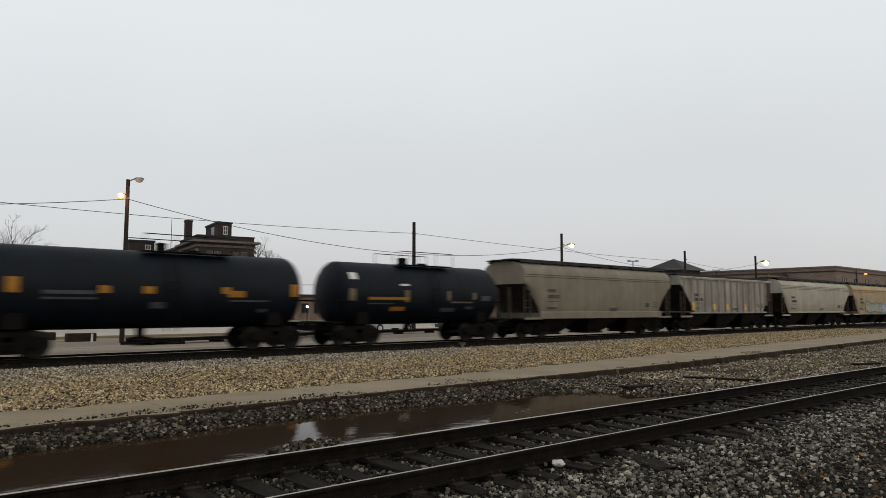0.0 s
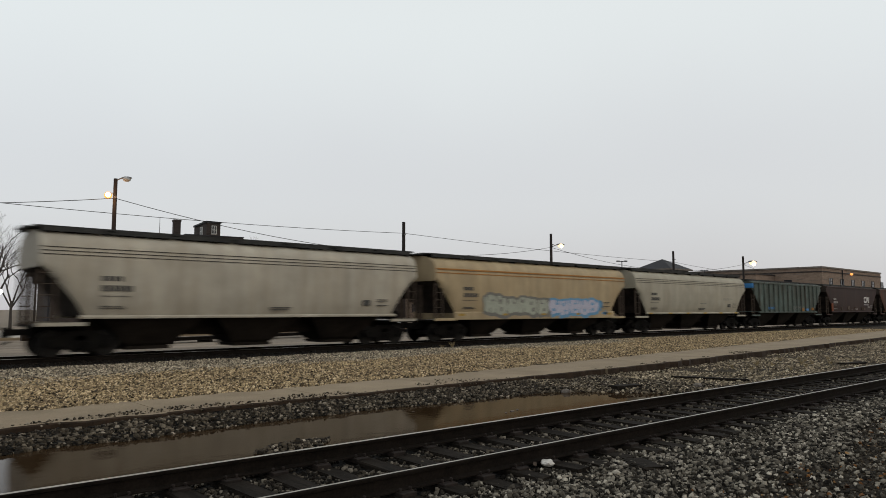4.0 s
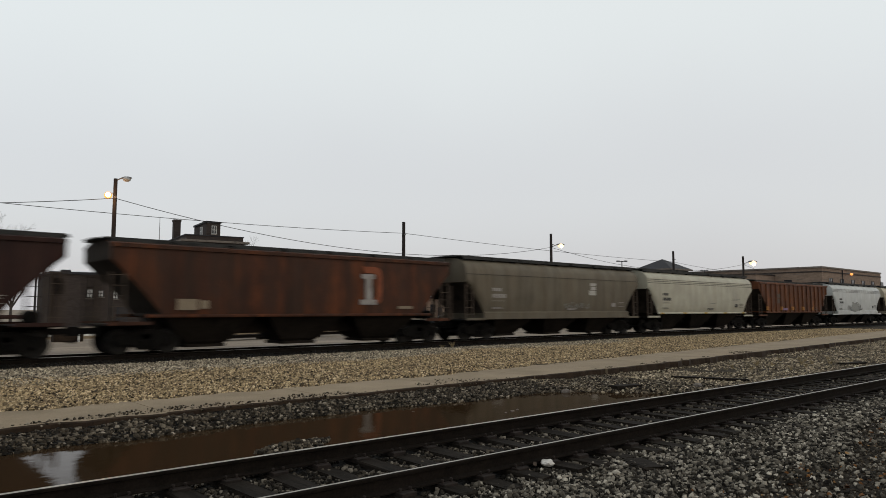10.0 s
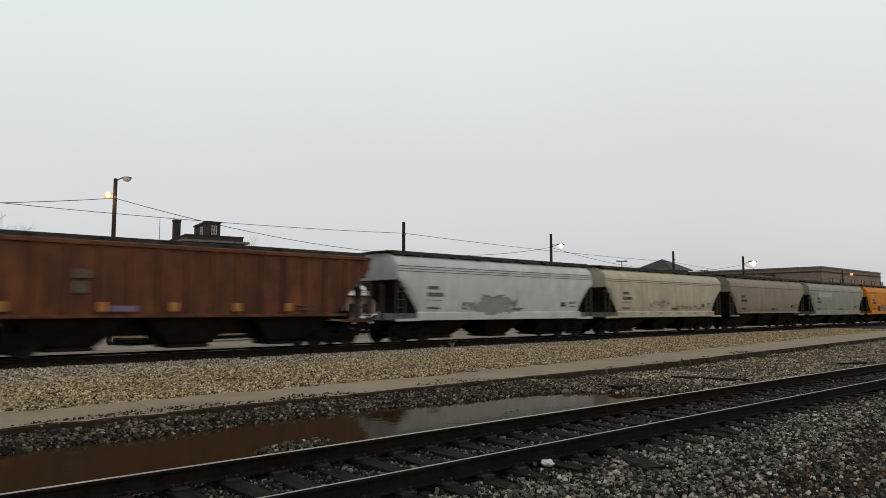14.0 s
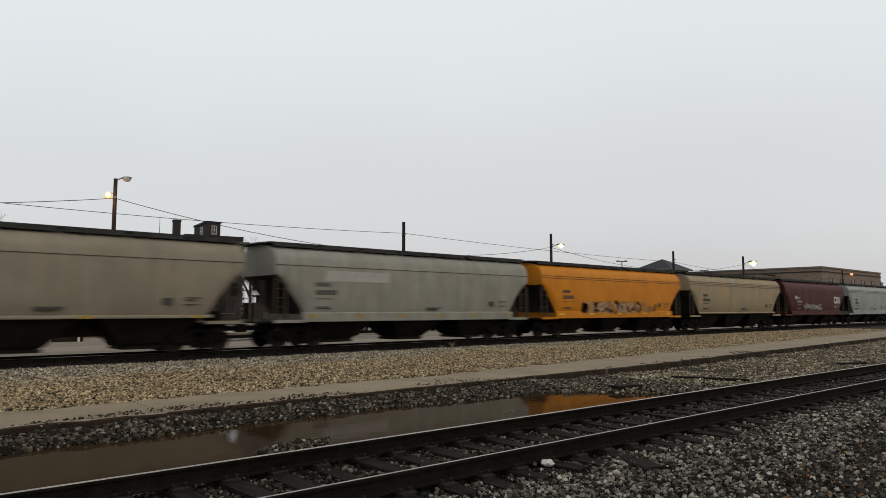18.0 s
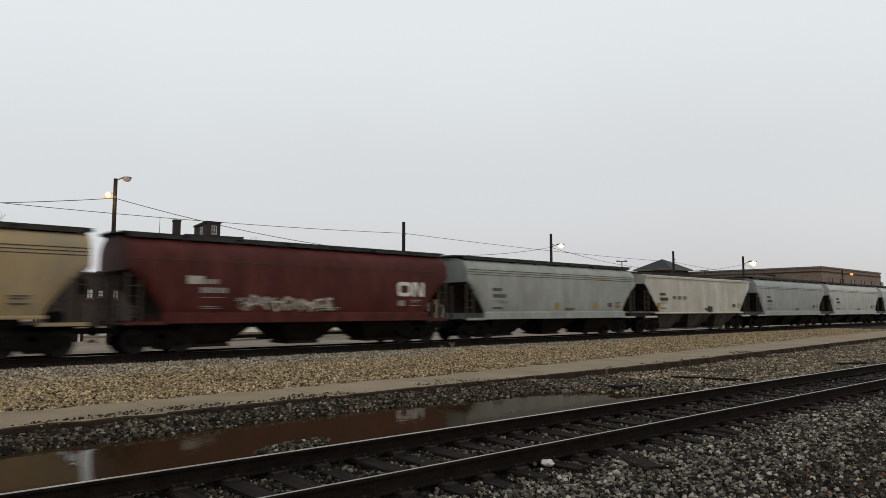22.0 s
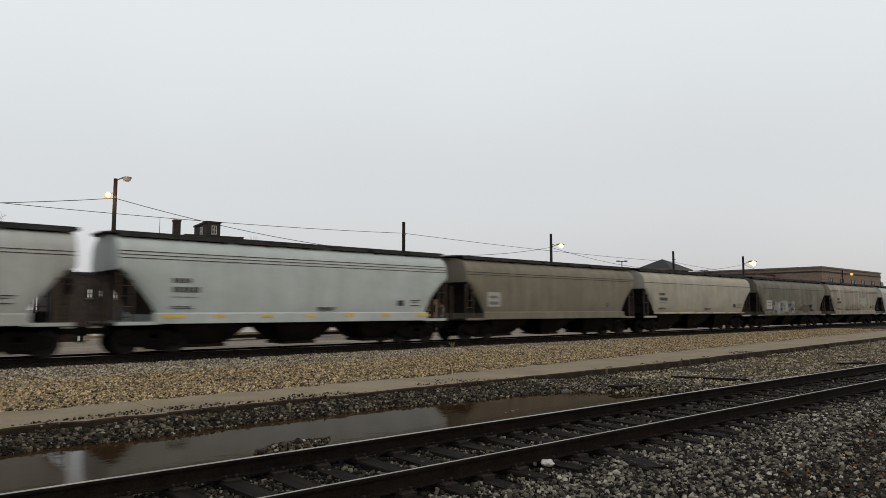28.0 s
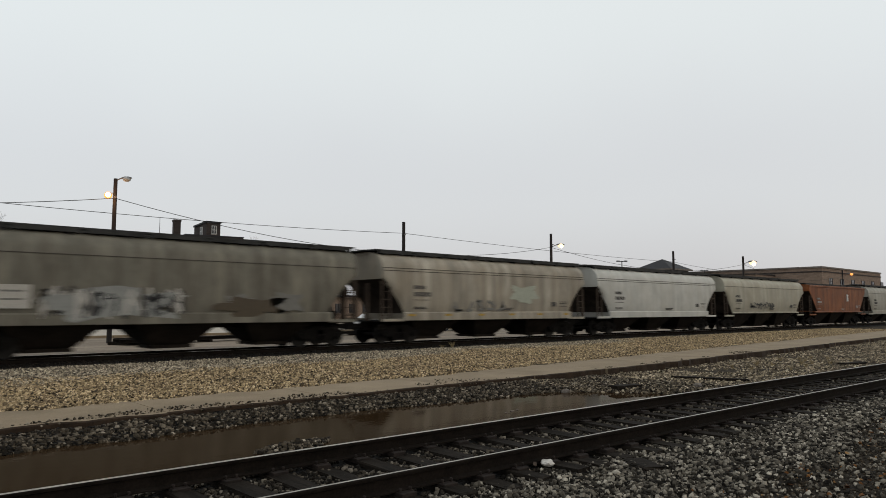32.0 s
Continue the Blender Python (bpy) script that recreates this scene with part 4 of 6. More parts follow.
def disc_emblem(x, z):
    def make(car, half, coat):
        part("emblem", ring(x, z + 0.1, 1.5, 1.7, 0.28, -1.62, -60, 100), M_SPRAY_ORANGE, car, "faded orange ring emblem")
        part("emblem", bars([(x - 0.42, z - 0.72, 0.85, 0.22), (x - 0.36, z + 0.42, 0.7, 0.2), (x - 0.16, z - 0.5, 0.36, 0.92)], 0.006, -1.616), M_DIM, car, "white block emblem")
    return make


M_SPRAY_ORANGE = plain("faded_orange_paint", (0.12, 0.035, 0.016), (0.26, 0.075, 0.03), 2.0, 0.7)


def patch(kind, x, z, w, h, proud=0.0):
    """A painted-over panel; x counts from the front end of the car."""
    def make(car, half, coat):
        part("painted_patch", bars([(-half + x, z, w, h)], 0.003 + proud, -1.607), kind if not isinstance(kind, str) else M_SPRAY[kind], car)
    return make


def blue_end(car, half, coat):
    part("painted_patch", boxes((-half - 0.03, -half + 0.16, -1.655, -1.56, 3.35, 3.70), (-half - 0.04, -half - 0.004, -1.558, -0.95, 3.35, 3.70)), M_SPRAY["sky"], car, "bright blue repainted corner")


def rust_band(z0, z1, kind):
    def make(car, half, coat):
        part("roof_band", boxes((-half + 0.05, half - 0.05, -1.60, -1.54, z0, z1)), kind, car)
    return make



M_TAUPE = plain("dull_brown_stencil", (0.05, 0.035, 0.026), (0.13, 0.10, 0.078), 4.0, 0.8)
M_RUSTBAND = plain("rust_orange_band", (0.26, 0.11, 0.03), (0.42, 0.2, 0.06), 2.0, 0.8)

SPECS = {
    3: dict(n="warm_grey", c=(0.285, 0.25, 0.195), dirt=0.6, s="smooth2", sill="deep", label="warm grey covered hopper car with round sides"),
    4: dict(n="streaked_grey", c=(0.46, 0.43, 0.38), s="rib", sill="shallow", dirt=0.8, wear=((0.36, 0.32, 0.27), 0.7, (0.11, 0.092, 0.072)), label="rib-sided grey hopper car with dark streaks", extra=(patch(M_YELLOW, 1.35, 1.5, 0.25, 0.6, 0.05), patch(M_YELLOW, 4.34, 1.55, 0.34, 0.42), patch(M_YELLOW, 6.30, 1.55, 0.34, 0.42), patch(M_YELLOW, 9.24, 1.55, 0.32, 0.4), patch(M_YELLOW, 11.2, 1.58, 0.32, 0.4), patch("smoke", 11.4, 1.68, 0.3, 0.25, 0.05), patch("smoke", 12.1, 1.68, 0.3, 0.25, 0.05), patch(M_RUSTY, 13.35, 2.2, 0.42, 1.5, 0.05))),
    5: dict(n="beige_grey", c=(0.50, 0.46, 0.38), s="smooth3", sill="shallow", label="beige-grey covered hopper car with three side grooves"),
    6: dict(n="cream_tan", c=(0.49, 0.385, 0.235), s="smooth1", sill="deep", dash=5, label="cream and tan hopper car with graffiti on its lower side",
            extra=(rust_band(3.50, 3.57, M_RUSTBAND), rust_band(3.33, 3.37, M_RUSTBAND), bubble("mint", "smoke", -4.7, 0.3, 1.3, 2.2, 6, 5), spray("black", -4.6, 0.2, 1.35, 2.1, 9, 6, 0.035), bubble("lilac", "blue", 0.6, 5.0, 1.25, 2.2, 5, 8), spray("blue", 0.6, 5.6, 1.4, 2.25, 10, 9, 0.06), spray("white", 0.9, 5.0, 1.3, 2.0, 8, 10, 0.035), spray("blue", 4.4, 6.0, 1.25, 1.65, 3, 12, 0.06))),
    7: dict(n="beige", c=(0.43, 0.40, 0.32), s="smooth3", sill="shallow", dirt=0.3, dash=6, label="dusty beige covered hopper car with three grooves", extra=(patch("smoke", 12.0, 2.36, 1.5, 0.035), patch("smoke", 12.0, 2.28, 1.0, 0.03), patch("smoke", 8.6, 2.0, 0.8, 0.03))),
    8: dict(n="faded_teal", bare=1, c=(0.082, 0.118, 0.106), s="rib", sill="shallow", dirt=0.95, grime=(0.05, 0.036, 0.024), wear=((0.13, 0.185, 0.17), 0.65, (0.05, 0.036, 0.024)), label="faded teal rib-sided hopper car with a blue corner",
            extra=(blue_end, spray("smoke", 0.5, 3.2, 1.5, 1.9, 5, 15, 0.025), spray("sky", -4.6, -3.2, 1.55, 1.85, 4, 16, 0.025), patch(M_RUSTBAND, 10.2, 1.42, 0.4, 0.28, 0.05), patch(M_RUSTBAND, 12.6, 1.5, 0.3, 0.24, 0.05), patch("sky", 11.1, 1.46, 0.6, 0.2, 0.05))),
    9: dict(n="dark_red", sooty_end=1, c=(0.026, 0.0072, 0.0055), s="plain", sill="shallow", dirt=0.6, grime=(0.04, 0.026, 0.02), wear=((0.042, 0.015, 0.009), 0.4, (0.012, 0.006, 0.005)), label="dark red smooth-sided hopper car with a white emblem",
            extra=(emblem(3.65, 2.6, 1.65, 0.66), patch(M_SPRAY_ORANGE, 1.25, 1.42, 0.36, 0.75, 0.01), patch(M_RUSTY, 3.9, 1.5, 0.3, 0.34), patch(M_TAUPE, 5.9, 1.5, 0.45, 0.42), patch(M_TAUPE, 6.9, 1.5, 0.3, 0.14), patch(M_RUSTY, 8.0, 1.5, 0.3, 0.3), patch(M_RUSTY, 10.1, 1.5, 0.25, 0.3), patch(M_TAUPE, 10.7, 1.5, 0.5, 0.24))),
    10: dict(n="rust_brown", bare=1, sooty_end=1, c=(0.056, 0.018, 0.0088), s="plain", sill="shallow", dirt=0.75, rust=0.5, grime=(0.05, 0.03, 0.02), wear=((0.125, 0.036, 0.011), 0.75, (0.018, 0.0105, 0.007)), label="rust-brown hopper car with a ring emblem",
             extra=(disc_emblem(2.9, 2.5), patch("taupe", 2.3, 1.55, 0.75, 0.4), patch("taupe", 3.15, 1.6, 0.3, 0.3), patch("taupe", 12.4, 1.6, 0.8, 0.12))),
    11: dict(n="olive_grey", c=(0.155, 0.133, 0.096), s="smooth1", sill="deep", wear=((0.13, 0.10, 0.066), 0.45, (0.05, 0.039, 0.027)), dirt=0.6, label="olive-grey dirty covered hopper car", extra=(patch("silver", 10.2, 2.42, 0.7, 0.28), patch("silver", 10.4, 2.74, 0.5, 0.2), patch("silver", 10.35, 2.98, 0.6, 0.16), spray("grey", 0.0, 2.4, 1.6, 2.0, 5, 18, 0.015))),
    12: dict(n="pale_beige", c=(0.50, 0.48, 0.39), s="smooth3", sill="shallow", dirt=0.3, dash=5, label="pale beige covered hopper car with three grooves", extra=(patch("smoke", 12.0, 2.36, 1.5, 0.035), patch("smoke", 12.0, 2.28, 1.0, 0.03), patch("smoke", 8.6, 2.0, 0.8, 0.03))),
    13: dict(bare=1, n="rust_orange", c=(0.12, 0.042, 0.02), s="rib", sill="shallow", dirt=0.75, rust=0.4, grime=(0.05, 0.03, 0.02), wear=((0.24, 0.08, 0.025), 0.6, (0.03, 0.015, 0.01)), label="rust-orange rib-sided hopper car", extra=tuple(patch(M_RUSTBAND, u, 1.5, 0.3, 0.32, 0.05) for u in (1.3, 4.2, 6.6, 9.0, 11.2)) + (patch("violet", 4.6, 1.5, 0.9, 0.2, 0.05), patch(M_TAUPE, 11.6, 1.7, 0.8, 0.05, 0.05), patch(M_TAUPE, 11.6, 1.55, 0.8, 0.05, 0.05), patch(M_TAUPE, 3.4, 2.1, 0.5, 0.4, 0.05), patch(M_TAUPE, 3.4, 2.6, 0.6, 0.3, 0.05))),
    14: dict(n="bluish_white", c=(0.60, 0.62, 0.61), s="smooth3", sill="deep", dirt=0.25, label="bluish white hopper car with a dark sprayed patch", extra=(spray("ash", -2.5, 0.3, 1.25, 2.3, 0, 4), spray("grey", -2.3, 0.0, 1.6, 2.4, 0, 9), spray("grey", -3.4, -2.3, 1.5, 2.0, 4, 5, 0.03), spray("grey", -0.1, 0.7, 1.7, 2.2, 3, 25, 0.03))),
    15: dict(n="cream", c=(0.55, 0.50, 0.38), s="smooth2", sill="deep", dirt=0.35, dash=6, label="cream covered hopper car with faded scribbles", extra=(spray("smoke", -2.6, 0.0, 1.7, 2.3, 5, 31, 0.02), spray("brown", 0.6, 4.4, 1.5, 1.9, 6, 32, 0.02))),
    16: dict(n="tan_grey", c=(0.315, 0.275, 0.205), s="smooth1", sill="shallow", dirt=0.4, dash=4, label="tan-grey covered hopper car"),
    17: dict(n="silver_grey", c=(0.345, 0.338, 0.292), s="smooth1", sill="deep", dirt=0.45, dash=6, label="silver-grey covered hopper car with a paler patch", extra=(patch("silver", 2.3, 2.75, 3.4, 0.45),)),
    18: dict(bright=1, n="golden_orange", c=(0.68, 0.24, 0.011), s="smooth2", sill="deep", dirt=0.22, grime=(0.24, 0.10, 0.03), dash=5, label="golden orange covered hopper car with graffiti",
             extra=(spray("amber", -4.0, 3.2, 1.25, 2.1, 9, 44, 0.12), spray("umber", -3.9, 4.3, 1.25, 2.1, 13, 43, 0.05), spray("tawny", -4.0, 3.4, 1.3, 2.1, 13, 48, 0.085), spray("umber", -3.8, 3.8, 1.4, 2.0, 9, 49, 0.03), spray("silver", -3.7, 3.2, 1.3, 2.05, 8, 47, 0.03))),
    19: dict(n="tan", c=(0.325, 0.27, 0.175), s="smooth3", sill="shallow", wear=((0.42, 0.26, 0.095), 0.6, (0.235, 0.21, 0.155)), dirt=0.35, label="yellowish tan covered hopper car"),
    20: dict(n="maroon", mark=2.6, c=(0.074, 0.0118, 0.0086), s="smooth1", sill="deep", dirt=0.6, grime=(0.04, 0.016, 0.014), wear=((0.15, 0.04, 0.035), 0.4, (0.035, 0.010, 0.009)), label="maroon covered hopper car with a white emblem",
             extra=(emblem(4.75, 2.5, 1.6, 0.66, False), spray("silver", -3.5, 1.0, 1.45, 2.15, 9, 51, 0.035), spray("taupe", -3.3, 0.8, 1.45, 2.1, 7, 52, 0.03), patch("silver", 2.1, 2.5, 0.6, 0.3))),
    21: dict(n="pale_blue_grey", c=(0.375, 0.405, 0.385), s="smooth3", sill="deep", dirt=0.4, label="pale blue-grey hopper car with rust on its roof edge", extra=(patch(M_RUSTBAND, 6.9, 3.44, 0.5, 0.03), patch(M_RUSTBAND, 10.6, 3.44, 1.3, 0.05), patch(M_RUSTBAND, 12.4, 3.36, 0.4, 0.04), patch("smoke", 2.3, 1.9, 0.7, 0.07), patch(M_DASH, 7.0, 1.6, 0.36, 0.36), patch(M_DASH, 10.7, 1.62, 0.34, 0.36), patch(M_DASH, 13.1, 1.64, 0.3, 0.34))),
    22: dict(pale_bays=1, n="chalk_white", c=(0.66, 0.65, 0.58), s="plain", sill="shallow", dirt=0.55, label="chalky white rib-sided hopper car", extra=(patch("black", 8.6, 1.4, 0.5, 0.4, 0.05), patch(M_DASH, 1.5, 1.6, 0.26, 0.42, 0.05), patch("smoke", 3.6, 2.3, 0.3, 0.2, 0.05), patch("smoke", 4.3, 2.3, 0.3, 0.2, 0.05), patch("smoke", 5.0, 2.3, 0.3, 0.2, 0.05))),
    23: dict(n="steel_blue", c=(0.395, 0.42, 0.42), s="smooth2", sill="deep", dirt=0.4, label="steel-blue grey covered hopper car"),
    24: dict(n="light_grey", c=(0.54, 0.555, 0.53), s="smooth2", sill="deep", dirt=0.35, label="light grey covered hopper car"),
    25: dict(n="clean_white", c=(0.56, 0.60, 0.59), s="smooth3", sill="deep", dirt=0.15, rust=0.03, bright=1, dash=7, label="clean white hopper car with yellow reflectors"),
    26: dict(n="mud_brown", bare=1, c=(0.25, 0.218, 0.162), s="smooth2", sill="deep", wear=((0.23, 0.20, 0.155), 0.4, (0.13, 0.115, 0.09)), dirt=0.5, label="mud-brown dirty hopper car with a white panel", extra=(patch("silver", 1.45, 1.72, 1.0, 0.74), patch("smoke", 1.6, 2.14, 0.62, 0.14, 0.004), patch("smoke", 1.6, 1.82, 0.7, 0.16, 0.004), patch("smoke", 12.0, 1.74, 0.36, 0.22))),
    27: dict(n="stone_grey", c=(0.49, 0.46, 0.38), s="smooth1", sill="shallow", dirt=0.35, dash=6, label="stone-grey covered hopper car"),
    28: dict(n="sooty_grey", bare=1, c=(0.165, 0.155, 0.125), s="smooth1", sill="deep", wear=((0.26, 0.24, 0.19), 0.5, (0.055, 0.05, 0.04)), dirt=0.7, label="sooty grey hopper car with pale graffiti",
             extra=(patch("silver", 1.7, 1.6, 1.1, 0.75), patch("smoke", 1.9, 2.12, 0.7, 0.06, 0.004), patch("smoke", 1.9, 1.86, 0.7, 0.06, 0.004), spray("ash", -4.7, 0.2, 1.15, 2.35, 0, 62), spray("black", -4.6, 0.1, 1.2, 2.35, 12, 64, 0.05), spray("silver", -4.6, 0.0, 1.2, 2.35, 14, 65, 0.05), spray("black", -4.4, 0.0, 1.3, 2.2, 10, 66, 0.02), spray("mud", 1.2, 4.4, 1.3, 2.1, 0, 67), spray("smoke", 1.6, 2.8, 1.5, 2.2, 0, 7), spray("smoke", 3.4, 5.0, 1.4, 2.3, 0, 11))),
    29: dict(n="blotched_cream", c=(0.48, 0.44, 0.36), s="smooth2", sill="deep", rust=0.35, dirt=0.95, wear=((0.30, 0.25, 0.18), 0.5, (0.14, 0.12, 0.095)), dash=6, label="blotched cream hopper car with a painted tag", extra=(spray("smoke", -3.2, 0.6, 1.4, 2.1, 5, 71, 0.05), spray("mint", 0.8, 3.4, 1.9, 2.9, 0, 72))),
    30: dict(n="frost_white", c=(0.58, 0.58, 0.54), s="smooth2", sill="deep", dirt=0.3, label="frosty white covered hopper car"),
    31: dict(n="ash_grey", c=(0.46, 0.44, 0.36), s="smooth1", sill="shallow", dirt=0.45, label="ash-grey hopper car with a dark tag", extra=(spray("black", -3.4, 1.2, 1.55, 2.2, 8, 81, 0.04),)),
    32: dict(n="brick_red", c=(0.22, 0.072, 0.028), s="plain", sill="shallow", wear=((0.28, 0.10, 0.035), 0.6, (0.04, 0.02, 0.012)), dirt=0.5, rust=0.4, label="brick-red weathered hopper car", extra=(patch("white", 9.9, 2.4, 0.4, 0.7),)),
    33: dict(n="dull_grey", c=(0.40, 0.39, 0.34), s="smooth1", sill="deep", dirt=0.5, label="dull grey covered hopper car"),
}
# front end and length of each hopper along the train, in metres
FRONTS = (-192.5, -176.5, -160.2, -143.4, -126.0, -108.8, -92.2, -75.55, -58.8, -42.0, -24.9, -8.0, 8.4, 25.1, 41.2, 57.63, 74.2, 90.95, 107.2, 123.62, 140.68, 157.0, 173.8, 190.32, 206.65, 223.8, 240.4, 256.8, 273.4, 290.5, 307.4)
LENGTHS = (14.6, 14.4, 15.6, 16.1, 15.9, 15.1, 15.3, 15.6, 15.6, 15.7, 15.4, 15.0, 15.1, 14.75, 15.2, 15.15, 15.6, 14.9, 15.2, 15.6, 15.0, 15.5, 15.15, 15.1, 15.8, 15.2, 15.0, 15.1, 15.5, 15.7, 15.0)
TRAIN = []
for k_, (f_, l_) in enumerate(zip(FRONTS, LENGTHS)):
    TRAIN.append((hopper(SPECS[k_ + 3], f_, f_ + l_), f_ + l_ / 2))


# ---- tank cars ----
def tank_car(label, start, end, dx, extra):
    half = (end - start) / 2
    car = empty("tank_car", pose(0, YC, 0), label, "tank car", "cars of the freight train")
    bm = bmesh.new()
    R_, zc = 1.42, 2.30
    st = [(half - 0.62 + 0.62 * math.sin(a), R_ * math.cos(a)) for a in np.linspace(0, 1.5, 9)]
    st = [(-u, r) for u, r in st[::-1]] + [(-half * 0.5, R_), (0, R_), (half * 0.5, R_)] + st
    rings = [[bm.verts.new((u, r * math.cos(a), zc + r * math.sin(a))) for a in np.linspace(0, 2 * math.pi, 41)[:-1]] for u, r in st]
    for p, q in zip(rings, rings[1:]):
        for i in range(40):
            bm.faces.new((p[i], p[(i + 1) % 40], q[(i + 1) % 40], q[i]))
    bm.faces.new(rings[0])
    bm.faces.new(rings[-1])
    bmesh.ops.recalc_face_normals(bm, faces=bm.faces[:])
    smooth(part("tank", bm, M_TANK, car, "glossy black riveted tank shell"), 40)
    for u in (-half * 0.42, half * 0.42):
        bm = bmesh.new()
        rod(bm, (u - 0.03, 0, zc), (u + 0.03, 0, zc), R_ + 0.012, seg=48)
        part("weld_band", bm, M_TANK, car)
    bm = bmesh.new()
    rod(bm, (dx, 0, zc + R_ - 0.1), (dx, 0, zc + R_ + 0.28), 0.23, seg=20)
    rod(bm, (dx, 0, zc + R_ + 0.28), (dx, 0, zc + R_ + 0.33), 0.26, 0.18, seg=20)
    part("valve_housing", bm, M_GRIME, car)
    bm = bmesh.new()
    rod(bm, (dx + 1.2, 0, zc + R_ - 0.1), (dx + 1.2, 0, zc + R_ + 0.1), 0.28, seg=16)
    part("manway", bm, M_GRIME, car)
    part("top_platform", boxes((dx - 0.9, dx + 2.4, -0.95, -0.5, zc + R_ - 0.08, zc + R_ - 0.04), (dx - 0.9, dx + 2.4, 0.5, 0.95, zc + R_ - 0.08, zc + R_ - 0.04)), M_GRIME, car)
    for y in (-1.0, 1.0):
        bm = bmesh.new()
        for u in (dx - 0.9, dx + 0.2, dx + 1.3, dx + 2.4):
            rod(bm, (u, y, zc + R_ - 0.35), (u, y, zc + R_ + 0.56), 0.014, seg=6)
        rod(bm, (dx - 0.9, y, zc + R_ + 0.56), (dx + 2.4, y, zc + R_ + 0.56), 0.018, seg=6)
        part("safety_railing", bm, M_GRIME, car)
    bm = bmesh.new()
    for y in (-1.52, 1.52):
        for u in (0.1, 0.5):
            rod(bm, (u, y, 0.8), (u, y, 2.6), 0.022, seg=6)
            rod(bm, (u, y, 2.6), (u, y * 0.66, zc + R_ - 0.1), 0.022, seg=6)
        for z in np.arange(0.95, 2.6, 0.32):
            rod(bm, (0.1, y, z), (0.5, y, z), 0.014, seg=6)
    part("ladder", bm, M_GRIME, car)
    for e in (-1, 1):
        xa, xb = sorted((e * (half + 0.25), e * (half - 2.3)))
        part("stub_sill", boxes((xa, xb, -0.26, 0.26, 0.7, 1.02)), M_GRIME, car)
        part("end_platform", boxes((min(e * (half + 0.25), e * (half - 0.2)), max(e * (half + 0.25), e * (half - 0.2)), -1.45, 1.45, 0.98, 1.05)), M_GRIME, car)
        part("saddle", boxes((e * (half - 1.4) - 0.3, e * (half - 1.4) + 0.3, -1.15, 1.15, 0.95, 1.5)), M_GRIME, car)
        bm = bmesh.new()
        for y in (-1.42, 1.42):
            rod(bm, (e * (half + 0.2), y, 1.0), (e * (half + 0.2), y, 2.0), 0.02, seg=6)
            rod(bm, (e * (half + 0.2), y, 1.95), (e * (half - 0.7), y, 1.95), 0.018, seg=6)
        rod(bm, (e * (half + 0.2), -1.42, 1.95), (e * (half + 0.2), 1.42, 1.95), 0.018, seg=6)
        part("handrail", bm, M_GRIME, car)
        again(P_COUPLER, car, pose(e * (half + 0.0), 0, 0, 0, 0, 0 if e > 0 else 180))
        truck_under(car, e * (half - 1.3))
    bm = bmesh.new()
    rod(bm, (-0.3, 0, 0.55), (-0.3, 0, 0.95), 0.16, seg=12)
    box(bm, -0.6, 0.0, -0.3, 0.3, 0.5, 0.58)
    part("bottom_valve", bm, M_GRIME, car)
    # flat plates curved with the shell: (x, angle up from level, width, angle span)
    for nm, mt, u, a, w, da in extra:
        bm = bmesh.new()
        n = 6
        rr = R_ + 0.015
        rows_ = [[bm.verts.new((px, -rr * math.cos(radians(a + da * i / n)), zc + rr * math.sin(radians(a + da * i / n)))) for px in (u, u + w)] for i in range(n + 1)]
        for p, q in zip(rows_, rows_[1:]):
            bm.faces.new((p[0], p[1], q[1], q[0]))
        part(nm, bm, mt, car)
    return car


M_TANK = plain("black_tank_paint", (0.0026, 0.0042, 0.0072), (0.0064, 0.0096, 0.0155), 1.4, 0.6, 0.0, 0.1, spec=0.14)
M_FADED = plain("greyed_stencil", (0.03, 0.034, 0.04), (0.09, 0.095, 0.10), 6.0, 0.7, 0, 0)
M_TAG = plain("dull_tan_tag", (0.10, 0.08, 0.05), (0.2, 0.16, 0.10), 6.0, 0.7, 0, 0)
M_PLACARD = plain("dulled_orange_placard", (0.24, 0.10, 0.012), (0.42, 0.19, 0.02), 5.0, 0.6)
TRAIN.append((tank_car("long black tank car with orange placards", -217.3, -205.5, 0.33, (
    ("placard", M_PLACARD, -4.80, -8, 0.36, 20), ("placard", M_PLACARD, -2.12, -7, 0.36, 10), ("placard", M_PLACARD, -0.70, -7, 0.4, 10), ("placard", M_PLACARD, 2.16, -6, 0.34, 10), ("placard", M_PLACARD, 2.42, -11, 0.66, 10),
    ("placard", M_PLACARD, 5.05, -9, 0.32, 20), ("lettering", M_FADED, -3.80, -9, 1.6, 5), ("lettering", M_FADED, -3.80, -16, 1.6, 3), ("lettering", M_FADED, -0.40, -29, 0.5, 10), ("lettering", M_FADED, 2.50, -18, 1.6, 3), ("lettering", M_FADED, 3.70, -36, 0.4, 6))), -211.4))
